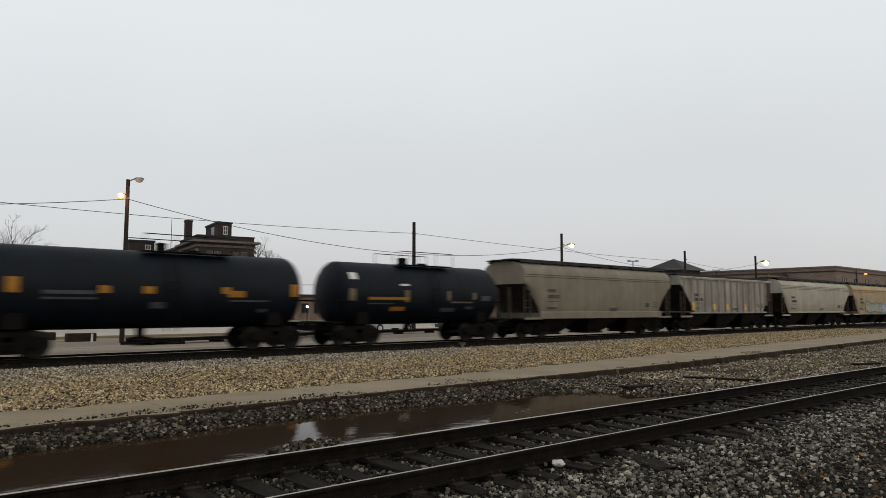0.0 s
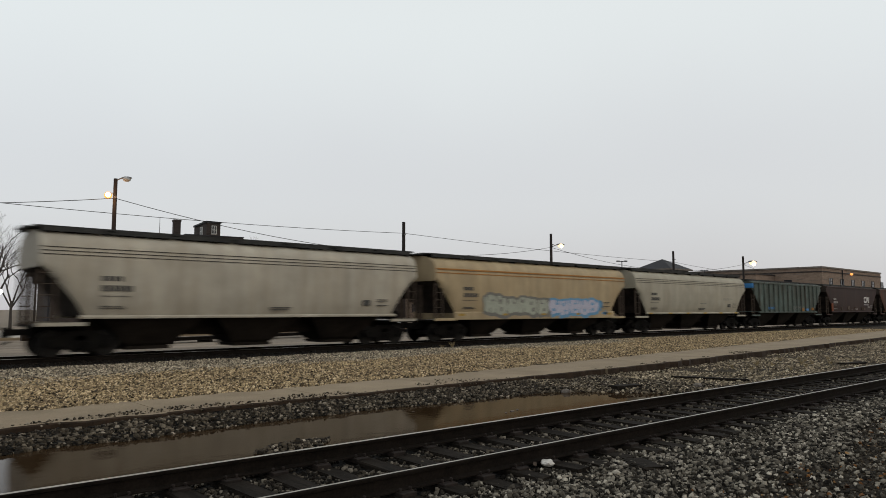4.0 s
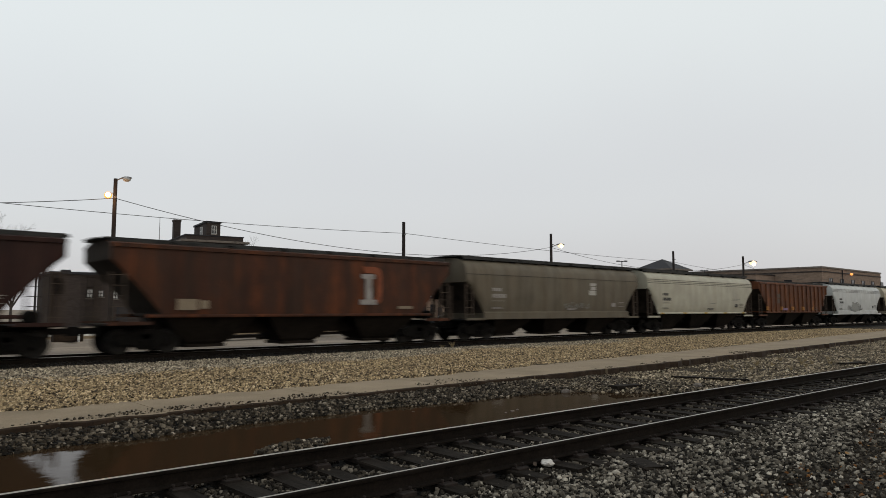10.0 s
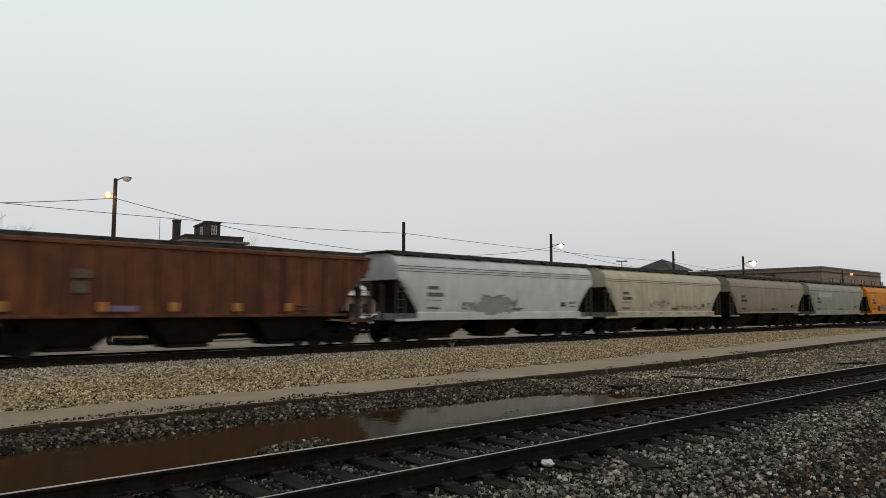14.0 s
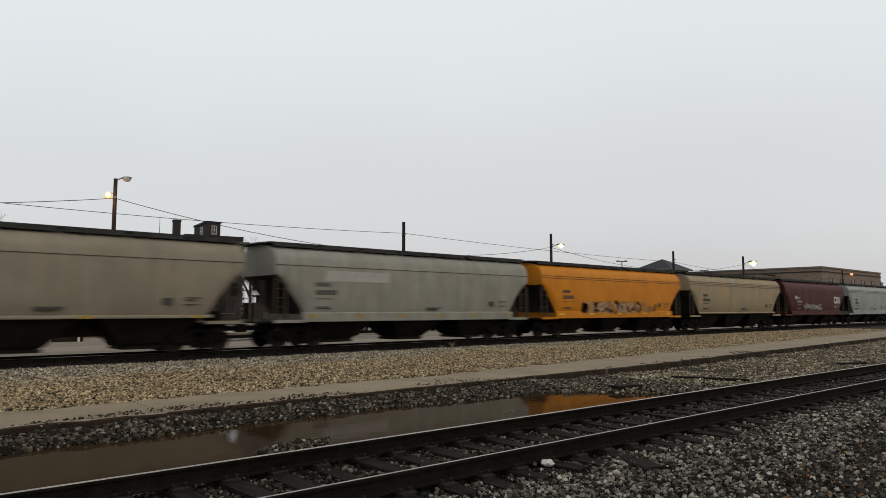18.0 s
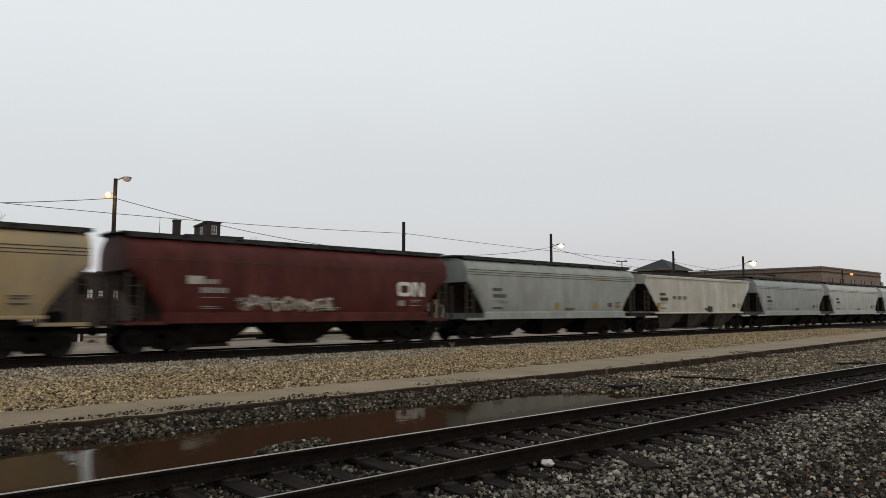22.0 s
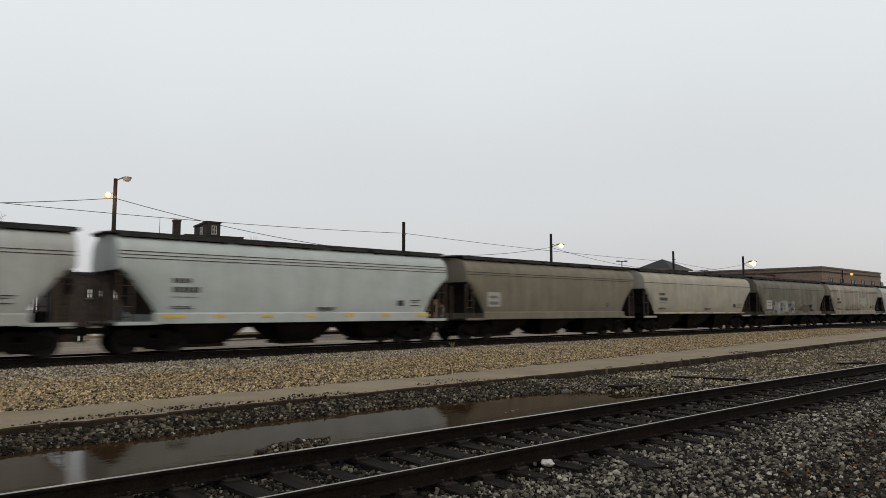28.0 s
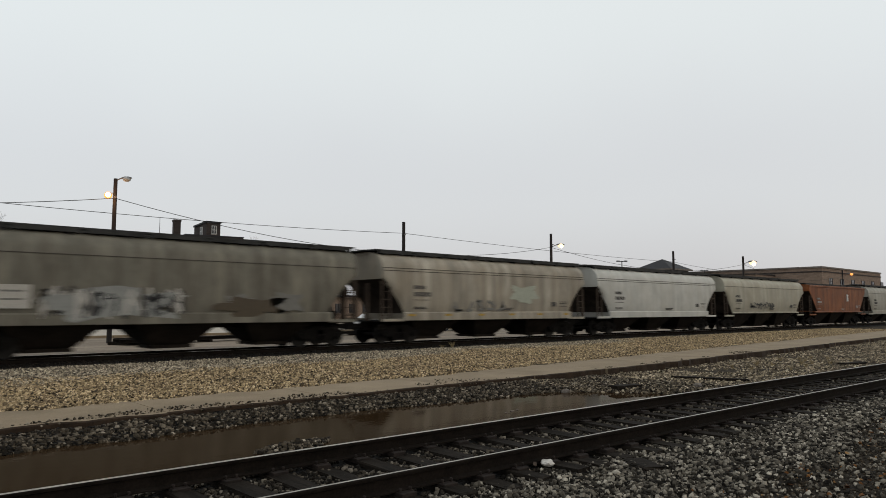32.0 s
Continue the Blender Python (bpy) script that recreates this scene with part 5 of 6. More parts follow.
TRAIN.append((tank_car("black tank car with an orange band and top railing", -204.05, -193.95, -0.6, (
    ("placard", M_WHITE, -4.45, 24, 0.4, 14), ("placard", M_TAG, -4.55, -15, 0.32, 22), ("band", M_PLACARD, -3.50, -12, 2.25, 5), ("lettering", M_FADED, -3.50, -20, 1.4, 2), ("placard", M_PLACARD, -2.25, -34, 0.82, 9),
    ("placard", M_TAG, -1.50, -16, 0.25, 22), ("lettering", M_WHITE, -1.75, 14, 0.5, 4), ("placard", M_TAG, 1.10, -12, 0.2, 18), ("lettering", M_TAG, 1.37, -17, 1.45, 3), ("placard", M_TAG, 2.80, -10, 0.2, 14), ("lettering", M_FADED, 3.40, -12, 0.6, 10), ("lettering", M_FADED, 0.75, -36, 0.95, 9), ("lettering", M_FADED, 2.40, -30, 0.5, 6))), -199.0))
for o_ in SPARE:
    bpy.data.objects.remove(o_)
# ---- poles, lamps and wires ----
def lamp_head(parent, at, way, material, size=0.5, reach=0.6):
    """A cobra head on a curved arm; way: the side to which it reaches."""
    bm = bmesh.new()
    pts = [Vector(at) + Vector((way[0] * u, way[1] * u, reach * 0.4 * math.sin(min(1.57, u * 1.5 / reach)) - 0.1)) for u in np.linspace(0, reach, 7)]
    for a, b in zip(pts, pts[1:]):
        rod(bm, a, b, 0.035, seg=8)
    part("arm", bm, M_STEEL, parent)
    tip = pts[-1]
    bm = bmesh.new()
    bmesh.ops.create_uvsphere(bm, u_segments=16, v_segments=8, radius=1.0)
    ang = math.atan2(way[1], way[0])
    for v in bm.verts:
        v.co = Vector((v.co.x * size, v.co.y * size * 0.45, v.co.z * size * (0.34 if v.co.z > 0 else 0.12)))
    bm.transform(Matrix.Translation(tip + Vector((way[0] * size * 0.7, way[1] * size * 0.7, 0))) @ Matrix.Rotation(ang, 4, "Z"))
    smooth(part("lamp_housing", bm, M_STEEL, parent), 60)
    if material:
        # lit lens swollen past the housing to stand for the lamp's halo
        bm = bmesh.new()
        bmesh.ops.create_uvsphere(bm, u_segments=16, v_segments=8, radius=1.0)
        for v in bm.verts:
            v.co = Vector((v.co.x * size * 0.74, v.co.y * size * 0.56, v.co.z * size * 0.5))
        bm.transform(Matrix.Translation(tip + Vector((way[0] * size * 0.75, way[1] * size * 0.75, -size * 0.16))) @ Matrix.Rotation(ang, 4, "Z"))
        part("lens", bm, material, parent, "clouded glass lens" if material is M_LENS else "glowing lamp lens with its halo")
    return tip


def pole(x, y, height, label, category="utility pole", name="utility_pole", r=0.15):
    root = empty(name, pose(x, y, -0.2), label, category, "poles along the yard road")
    bm = bmesh.new()
    rod(bm, (0, 0, -0.3), (0, 0, height), r * 1.15, r * 0.85, 14)
    smooth(part("shaft", bm, M_POLE, root), 50)
    bm = bmesh.new()
    rod(bm, (-0.05, -r, height - 1.05), (-0.05, -r - 0.16, height - 1.05), 0.05, seg=8)
    part("insulator", bm, M_STEEL, root)
    return root


M_LENS = plain("clouded_lamp_glass", (0.30, 0.31, 0.31), (0.46, 0.47, 0.47), 6.0, 0.3, 0.0, 0.0)
p1 = pole(11.7, 39.2, 8.83, "tall dark wooden lamp pole with a lit orange lamp", "street lamp", "street_lamp", 0.115)
lamp_head(p1, (0, 0, 8.80), (0.74, -0.67), M_LENS, 0.30, 0.38)
bm = bmesh.new()
rod(bm, (-0.1, 0, 8.0), (-0.4, 0.3, 8.05), 0.04)
part("arm", bm, M_STEEL, p1)
# orange sphere stands for the halo round the white bulb
bm = bmesh.new()
bmesh.ops.create_uvsphere(bm, u_segments=16, v_segments=10, radius=0.2)
bm.transform(Matrix.Translation((-0.28, 0.25, 7.92)))
part("lens", bm, M_SODIUM, p1, "orange lamp lens with its halo")
bm = bmesh.new()
bmesh.ops.create_uvsphere(bm, u_segments=16, v_segments=10, radius=0.13)
bm.transform(Matrix.Translation((-0.33, 0.08, 7.92)))
part("bulb", bm, M_CORE, p1, "white-hot lamp bulb")
p2 = pole(35.0, 43.2, 8.83, "dark wooden utility pole")
p3 = pole(50.7, 40.7, 8.83, "wooden lamp pole with a lit warm lamp", "street lamp", "street_lamp", 0.14)
lamp_head(p3, (0, 0, 7.65), (0.74, -0.67), M_WARM, 0.4, 0.6)
p4 = pole(77.0, 43.0, 8.83, "dark wooden utility pole")
p5 = pole(91.3, 40.9, 8.83, "wooden lamp pole with a lit warm lamp", "street lamp", "street_lamp", 0.15)
lamp_head(p5, (0, 0, 7.85), (0.74, -0.67), M_WARM, 0.64, 0.8)
M_HOT = glow("pale_hot_bulb", (1.0, 0.93, 0.80), 3.0)
for post, at_, r_ in ((p3, (0.62, -0.72, 7.62), 0.15), (p5, (0.88, -1.0, 7.78), 0.26)):
    bm = bmesh.new()
    bmesh.ops.create_uvsphere(bm, u_segments=14, v_segments=8, radius=r_)
    bm.transform(Matrix.Translation(at_))
    part("bulb", bm, M_HOT, post, "pale glowing lamp bulb")
for at_, col_, w_ in (((11.2, 39.3, 7.9), (1.0, 0.5, 0.18), 60), ((51.6, 39.6, 7.2), (1.0, 0.72, 0.42), 60), ((92.5, 39.8, 7.4), (1.0, 0.72, 0.42), 60)):
    lp = new("street_light", bpy.data.lights.new("street_light", "POINT"))
    lp.data.energy, lp.data.color, lp.data.shadow_soft_size = w_, col_, 0.3
    lp.location = (at_[0], at_[1] - 0.7, at_[2] - 0.4)


def wire(a, b, sag, r=0.018):
    a, b = Vector(a), Vector(b)
    bm = bmesh.new()
    pts = []
    for k in range(25):
        u = k / 24
        p = a.lerp(b, u)
        p.z -= sag * 4 * u * (1 - u)
        pts.append(p)
    side = Vector((-(b - a).y, (b - a).x, 0)).normalized()
    rings = [[bm.verts.new(p + (side * math.cos(k * 1.2566) + Vector((0, 0, 1)) * math.sin(k * 1.2566)) * r) for k in range(5)] for p in pts]
    for p, q in zip(rings, rings[1:]):
        for k in range(5):
            bm.faces.new((p[k], p[(k + 1) % 5], q[(k + 1) % 5], q[k]))
    return tagged(part("overhead_wire", bm, M_WIRE), "black overhead wire hanging between poles", "wire", "overhead wires")


wire((-28, 38.6, 7.5), (11.7, 39.2, 7.56), 1.75)
wire((11.7, 39.2, 7.56), (50.7, 40.7, 7.36), 1.75)
wire((50.7, 40.7, 7.36), (91.3, 40.9, 7.54), 1.45)
wire((91.3, 40.9, 7.54), (131, 41.0, 7.4), 1.4)
wire((-8, 43.2, 7.72), (35.0, 43.2, 7.72), 0.47)
wire((35.0, 43.2, 7.72), (77.0, 43.0, 7.33), 0.2)
wire((77.0, 43.0, 7.33), (119.0, 43.0, 7.33), 0.7)


# ---- buildings ----
def window(parent, at, along, w, h, frame_mat=M_FRAME, bars_=True, depth=0.08):
    """A framed window on a wall; along: the wall's direction; its outer side is to the right of it."""
    ang = math.degrees(math.atan2(along[1], along[0]))
    m = pose(*at, 0, 0, ang)
    t = 0.07 if w > 0.7 else 0.05
    root = part("window", boxes((-w / 2 + 0.02, w / 2 - 0.02, -0.03, 0.0, 0.02, h - 0.02)), M_GLASS, parent)
    root.matrix_basis = m
    bars_at = [(-w / 2, -w / 2 + t, -depth, 0.02, 0, h), (w / 2 - t, w / 2, -depth, 0.02, 0, h), (-w / 2 + t, w / 2 - t, -depth, 0.02, 0, t), (-w / 2 + t, w / 2 - t, -depth, 0.02, h - t, h),
               (-w / 2 + t, w / 2 - t, -depth + 0.003, 0.02, h / 2 - t / 2, h / 2 + t / 2)]
    if bars_:
        bars_at += [(-t / 2, t / 2, -depth + 0.006, 0.02, t, h - t)]
    for b4 in bars_at:
        part("frame_bar", boxes(b4), frame_mat, root)
    s = part("sill", boxes((-w / 2 - 0.1, w / 2 + 0.1, -depth - 0.08, 0.02, -0.12, -0.01)), M_STONEBAND, root)
    return root


def station():
    """A sooty brick building with a stone cornice, a roof cabin, a chimney and a long rear wing."""
    b = empty("brick_building", pose(41.26, 103.6, -0.2, 0, 0, -9), "sooty dark brick building with stone cornice and roof cabin", "building")
    part("wall", boxes((0, 8.9, 0, 12.5, -0.5, 11.4)), M_BRICK, b)
    part("cornice", boxes((-0.15, 9.05, -0.15, 12.6, 11.4, 11.75), (-0.75, 9.65, -0.75, 12.7, 12.1, 12.42)), M_STONEBAND, b)
    part("frieze", boxes((-0.1, 9.0, -0.1, 12.55, 11.752, 12.098)), M_BRICK, b)
    part("parapet", boxes((0.05, 8.85, 0.05, 12.4, 12.42, 13.1)), M_BRICK, b)
    part("coping", boxes((-0.05, 8.95, -0.05, 12.5, 13.1, 13.25)), M_SLATE, b)
    part("string_course", boxes((-0.06, 8.96, -0.06, 12.52, 7.6, 7.9)), M_STONEBAND, b)
    for u in (0.0, 8.9):
        for k in range(14):
            part("quoin", boxes((u - 0.12 - 0.12 * (k % 2), u + 0.12 + 0.12 * (k % 2), -0.12, 0.1, 1.0 + k * 0.74, 1.0 + k * 0.74 + 0.42)), M_STONEBAND, b)
    for u in (1.9, 3.1, 5.9, 7.2):
        for z, h in ((8.9, 1.9), (5.0, 2.1), (1.2, 2.1)):
            window(b, (u, -0.03, z), (1, 0), 0.95, h, M_STONEBAND if z > 8 else M_SLATE)
    for v in (2.5, 5.5, 8.5, 11.0):
        for z, h in ((8.9, 1.9), (5.0, 2.1)):
            window(b, (-0.03, v, z), (0, -1), 0.95, h, M_STONEBAND)
    part("roof_cabin", boxes((3.6, 5.75, 2.0, 9.9, 12.9, 15.45)), M_BRICK, b)
    bm = bmesh.new()
    vs = [bm.verts.new(p) for p in ((3.45, 1.85, 15.45), (5.9, 1.85, 15.45), (5.9, 10.05, 15.45), (3.45, 10.05, 15.45), (3.45, 1.85, 15.72), (5.9, 1.85, 15.66), (5.9, 10.05, 15.62), (3.45, 10.05, 15.72))]
    for f in ((0, 3, 2, 1), (4, 5, 6, 7), (0, 1, 5, 4), (1, 2, 6, 5), (2, 3, 7, 6), (3, 0, 4, 7)):
        bm.faces.new([vs[i] for i in f])
    part("cabin_roof", bm, M_SLATE, b)
    window(b, (4.75, 1.97, 13.65), (1, 0), 0.75, 1.35)
    window(b, (3.57, 5.0, 13.65), (0, -1), 1.4, 1.35)
    part("chimney", boxes((0.05, 1.1, 8.4, 9.6, 12.4, 16.3), (-0.03, 1.18, 8.32, 9.68, 16.1, 16.4)), M_BRICK, b)
    part("wing", boxes((0.3, 8.5, 12.75, 37.0, -0.5, 12.3)), M_BRICK, b)
    part("wing_coping", boxes((0.1, 8.7, 12.75, 37.2, 12.3, 12.6)), M_STONEBAND, b)
    for k in range(7):
        window(b, (0.27, 14.8 + 3.2 * k, 10.4), (0, -1), 1.3, 1.2, M_STONEBAND)
        window(b, (0.27, 14.8 + 3.2 * k, 7.0), (0, -1), 1.3, 1.9, M_STONEBAND)
    bm = bmesh.new()
    rod(bm, (0.45, 22.0, 12.5), (0.45, 22.0, 18.2), 0.07, 0.04, 6)
    part("antenna", bm, M_STEEL, b)
    h = empty("brick_tower", pose(38.4, 123.0, -0.2, 0, 0, -9), "square dark brick tower block with a flat roof", "building")
    part("wall", boxes((-1.3, 2.6, -2, 3, -0.5, 13.2)), M_BRICK, h)
    part("coping", boxes((-1.45, 2.75, -2.15, 3.15, 13.2, 13.5)), M_SLATE, h)
    window(h, (1.6, -2.03, 11.2), (1, 0), 0.9, 1.5)
    part("lean_to", boxes((-2.6, -1.32, -1.5, 2.5, -0.5, 10.2)), M_BRICK, h)


def warehouse():
    """A long flat-roofed brick block with a row of upper windows."""
    x0, x1, y0, y1, h = 145.0, 181.4, 49.6, 96.0, 10.0
    b = empty("brick_warehouse", pose(0, 0, 0), "flat-roofed tan-brown brick warehouse with small upper windows", "building")
    part("wall", boxes((x0, x1, y0, y1, -0.5, h - 0.3)), M_BRICK_TAN, b)
    part("parapet_coping", boxes((x0 - 0.15, x1 + 0.15, y0 - 0.15, y1 + 0.15, h - 0.3, h)), M_STONEBAND, b)
    part("string_course", boxes((x0 - 0.08, x1 + 0.08, y0 - 0.08, y1 + 0.08, h - 1.15, h - 0.9)), M_BRICK, b)
    for k in range(6):
        window(b, (149.4 + k * 6.5, y0 - 0.02, 6.5), (1, 0), 1.9, 1.3, M_SLATE)
        window(b, (149.4 + k * 6.5, y0 - 0.02, 2.4), (1, 0), 1.9, 1.6, M_SLATE)
    for k in range(7):
        window(b, (x0 - 0.02, y1 - 4 - k * 6.0, h - 4.4), (0, -1), 1.5, 1.9, M_SLATE)
    bm = bmesh.new()
    for u in (x0 + 11.0,):
        rod(bm, (u, y0 - 0.12, 0), (u, y0 - 0.12, h - 0.4), 0.09, seg=8)
    part("downspout", bm, M_SLATE, b)
    bm = bmesh.new()
    rod(bm, (x0 + 13.3, y0, 8.9), (x0 + 13.3, y0 - 0.9, 9.0), 0.05, seg=6)
    part("lamp_arm", bm, M_STEEL, b)
    bm = bmesh.new()
    bmesh.ops.create_uvsphere(bm, u_segments=14, v_segments=8, radius=0.38)
    bm.transform(Matrix.Translation((x0 + 13.3, y0 - 1.1, 8.8)) @ Matrix.Diagonal((1.0, 0.8, 0.6, 1)))
    part("lamp_lens", bm, M_SODIUM, b, "glowing orange wall lamp")
    # lower annexe along the west side
    part("annexe", boxes((x0 - 9, x0 - 0.05, y0 + 9, y1 + 20, -0.5, 8.4)), M_BRICK_TAN, b)
    part("annexe_coping", boxes((x0 - 9.15, x0 - 0.05, y0 + 8.85, y1 + 20, 8.4, 8.65)), M_BRICK, b)


def hip_house():
    b = empty("hip_roofed_house", pose(138.6, 80.0, -0.2, 0, 0, 0), "brick house with a dark slate hip roof", "building")
    part("wall", boxes((-3.9, 3.9, -3.9, 3.9, -0.5, 10.2)), M_BRICK, b)
    bm = bmesh.new()
    vs = [bm.verts.new(p) for p in ((-4.6, -4.6, 10.5), (4.6, -4.6, 10.5), (4.6, 4.6, 10.5), (-4.6, 4.6, 10.5), (-0.35, 0, 12.85), (0.35, 0, 12.85))]
    for f in ((0, 1, 5, 4), (1, 2, 5), (2, 3, 4, 5), (3, 0, 4), (0, 3, 2, 1)):
        bm.faces.new([vs[i] for i in f])
    part("roof", bm, M_SLATE, b, "dark slate hip roof")
    part("eaves", boxes((-4.65, 4.65, -4.65, 4.65, 10.2, 10.52)), M_STONEBAND, b)
    for u in (-2.4, 0, 2.4):
        window(b, (u, -3.93, 7.0), (1, 0), 1.2, 1.9)
        window(b, (u, -3.93, 3.0), (1, 0), 1.2, 1.9)


station()
warehouse()
hip_house()

# slim street lights far behind the train


def slim_lamp(x, y, h, label, double=True):
    root = empty("lamp_post", pose(x, y, -0.2), label, "lamp post", "slim lamp posts")
    bm = bmesh.new()
    rod(bm, (0, 0, -0.2), (0, 0, h), 0.12, 0.07, 10)
    part("shaft", bm, M_SLATE, root)
    bm = bmesh.new()
    rod(bm, (-0.45 if double else 0, 0.4 if double else 0, h), (0.45, -0.4, h), 0.06, seg=6)
    for s in ((-1, 1) if double else (1,)):
        box(bm, s * 0.45 - 0.22, s * 0.45 + 0.22, -s * 0.4 - 0.2, -s * 0.4 + 0.2, h - 0.06, h + 0.12)
    part("lamp_head", bm, M_SLATE, root)


def on_ray(px, dist):
    """Plan place at a depth along the camera's resting axis; px: tangent to its right."""
    return (0.6704 * dist + 0.7397 * px * dist, 0.7368 * dist - 0.6730 * px * dist)


slim_lamp(*on_ray(0.259, 110), 9.4, "slim dark double-headed lamp post")
slim_lamp(*on_ray(0.378, 150), 10.2, "slim dark double-headed lamp post")
slim_lamp(*on_ray(-0.588, 70), 5.9, "slim lamp post with one head", False)
slim_lamp(*on_ray(-0.568, 70), 5.1, "slim double-headed lamp post")


# ---- bare trees ----
def bare_tree(x, y, h, seed, label):
    rng = random.Random(seed)
    root = empty("bare_tree", pose(x, y, -0.25), label, "tree", "bare trees")
    trunk, limbs = bmesh.new(), bmesh.new()

    def grow(bm, a, d, length, r, level):
        b = a + d * length
        rod(bm, a, b, r, r * 0.68, 7 if level < 2 else 4)
        if level >= 7 or r < 0.004:
            return
        for k in range(rng.choice((2, 3)) if level else 4):
            nd = (d + Vector((rng.uniform(-1, 1), rng.uniform(-1, 1), rng.uniform(-0.35, 0.6))) * (0.75 if level else 0.6)).normalized()
            grow(limbs, a.lerp(b, rng.uniform(0.7, 1.0)), nd, length * rng.uniform(0.6, 0.8), r * 0.56, level + 1)

    grow(trunk, Vector((0, 0, 0)), Vector((0, 0, 1)), h * 0.3, h * 0.017, 0)
    part("trunk", trunk, M_BARK, root)
    part("crown", limbs, M_BARK, root, "leafless dark branches")


bare_tree(*on_ray(-0.662, 75), 15.0, 4, "leafless tree behind the tracks")
bare_tree(*on_ray(-0.642, 84), 14.2, 7, "leafless tree behind the tracks")
bare_tree(*on_ray(-0.622, 62), 8.6, 15, "low leafless tree behind the tracks")
bare_tree(*on_ray(-0.278, 92), 14.5, 9, "small leafless tree beside the brick building")


# ---- things behind the train ----
def parked_car(x, y, yaw, colour, label, van=False):
    root = empty("parked_car", pose(x, y, -0.2, 0, 0, yaw), label, "car", "parked cars")
    coat = plain("car_paint_" + label.split()[0], tuple(0.8 * v for v in colour), colour, 1.0, 0.3, 0.0, 0.0)
    if van:
        prof = [(-2.4, 0.35), (-2.45, 0.9), (-2.4, 1.85), (1.2, 1.9), (1.9, 1.15), (2.4, 1.0), (2.45, 0.35)]
    else:
        prof = [(-2.2, 0.32), (-2.25, 0.75), (-2.1, 0.95), (-1.55, 1.0), (-0.9, 1.42), (0.35, 1.44), (1.05, 0.98), (2.05, 0.82), (2.2, 0.6), (2.2, 0.32)]
    bm = bmesh.new()
    rows_ = []
    for yy, k in ((-0.86, 0.94), (-0.8, 1.0), (0.8, 1.0), (0.86, 0.94)):
        rows_.append([bm.verts.new((px, yy * (1 - 0.12 * max(0, pz - 0.95)), pz if pz < 0.5 else 0.5 + (pz - 0.5) * k)) for px, pz in prof])
    n = len(prof)
    for p, q in zip(rows_, rows_[1:]):
        for i in range(n):
            bm.faces.new((p[i], p[(i + 1) % n], q[(i + 1) % n], q[i]))
    bm.faces.new(rows_[0])
    bm.faces.new(rows_[-1])
    bmesh.ops.recalc_face_normals(bm, faces=bm.faces[:])
    smooth(part("body", bm, coat, root), 35)
    for s in (-1, 1):
        bm = bmesh.new()
        pts = ((-1.4, 1.02), (-0.85, 1.36), (0.28, 1.37), (0.85, 1.02)) if not van else ((-2.0, 1.15), (-2.0, 1.7), (1.05, 1.72), (1.6, 1.15))
        bm.faces.new([bm.verts.new((px, s * (0.868 - 0.1 * max(0, pz - 0.95)), pz)) for px, pz in pts])
        part("side_window", bm, M_GLASS, root)
        for e in (-1.35, 1.38):
            bm = bmesh.new()
            rod(bm, (e, s * 0.68, 0.32), (e, s * 0.89, 0.32), 0.32, seg=20)
            w = part("wheel", bm, M_WHEEL, root)
            bm = bmesh.new()
            rod(bm, (e, s * 0.885, 0.32), (e, s * 0.90, 0.32), 0.19, seg=14)
            part("rim", bm, M_FRAME, w)
        part("headlight", boxes((2.12, 2.22, s * 0.62 - 0.14, s * 0.62 + 0.14, 0.6, 0.72)), M_FRAME, root)
    return root


parked_car(33.2, 44.3, 0, (0.62, 0.62, 0.61), "white parked sedan on the wet lot")
parked_car(40.0, 43.0, 180, (0.03, 0.032, 0.036), "charcoal parked sedan on the wet lot")
parked_car(53.5, 41.0, 180, (0.5, 0.5, 0.5), "silver parked van on the wet lot", True)


def low_building(x, y):
    b = empty("low_brick_building", pose(x, y, -0.2), "low brick building with a flat dark roof", "building", "low buildings beyond the lot")
    part("wall", boxes((-11, 12, -5, 5, -0.4, 4.0)), M_BRICK_TAN, b)
    part("roof", boxes((-11.5, 12.5, -5.5, 5.5, 4.0, 4.35)), M_SLATE, b)
    part("wing", boxes((-16, -11.02, -4, 5, -0.4, 2.9)), M_BRICK, b)
    for u in (-9, -6.5, -4, 0, 3, 6, 9):
        window(b, (u, -5.03, 1.2), (1, 0), 1.3, 1.6, M_SLATE)
    part("door", boxes((-2.6, -1.4, -5.06, -4.98, 0, 2.2)), M_SLATE, b)


low_building(70.0, 110.0)
low_building(98.5, 112.0)
low_building(127.0, 108.0)

# a hanging signal and a lit yard lamp beyond the lot
sig = empty("yard_lamp", pose(*on_ray(-0.211, 70), -0.2), "small lit white yard lamp on a thin post", "lamp post")
bm = bmesh.new()
rod(bm, (0, 0, -0.2), (0, 0, 1.95), 0.05, seg=8)
part("shaft", bm, M_SLATE, sig)
bm = bmesh.new()
bmesh.ops.create_uvsphere(bm, u_segments=12, v_segments=8, radius=0.13)
bm.transform(Matrix.Translation((0, 0, 2.05)))
part("lens", bm, M_COOL, sig, "glowing white lamp lens")
sig = empty("yard_lamp", pose(*on_ray(-0.640, 60), -0.2), "small lit white yard lamp on a thin post", "lamp post")
bm = bmesh.new()
rod(bm, (0, 0, -0.2), (0, 0, 3.2), 0.06, seg=8)
part("shaft", bm, M_SLATE, sig)
bm = bmesh.new()
bmesh.ops.create_uvsphere(bm, u_segments=12, v_segments=8, radius=0.24)
bm.transform(Matrix.Translation((0, 0, 3.3)))
part("lens", bm, M_COOL, sig, "glowing white lamp lens")

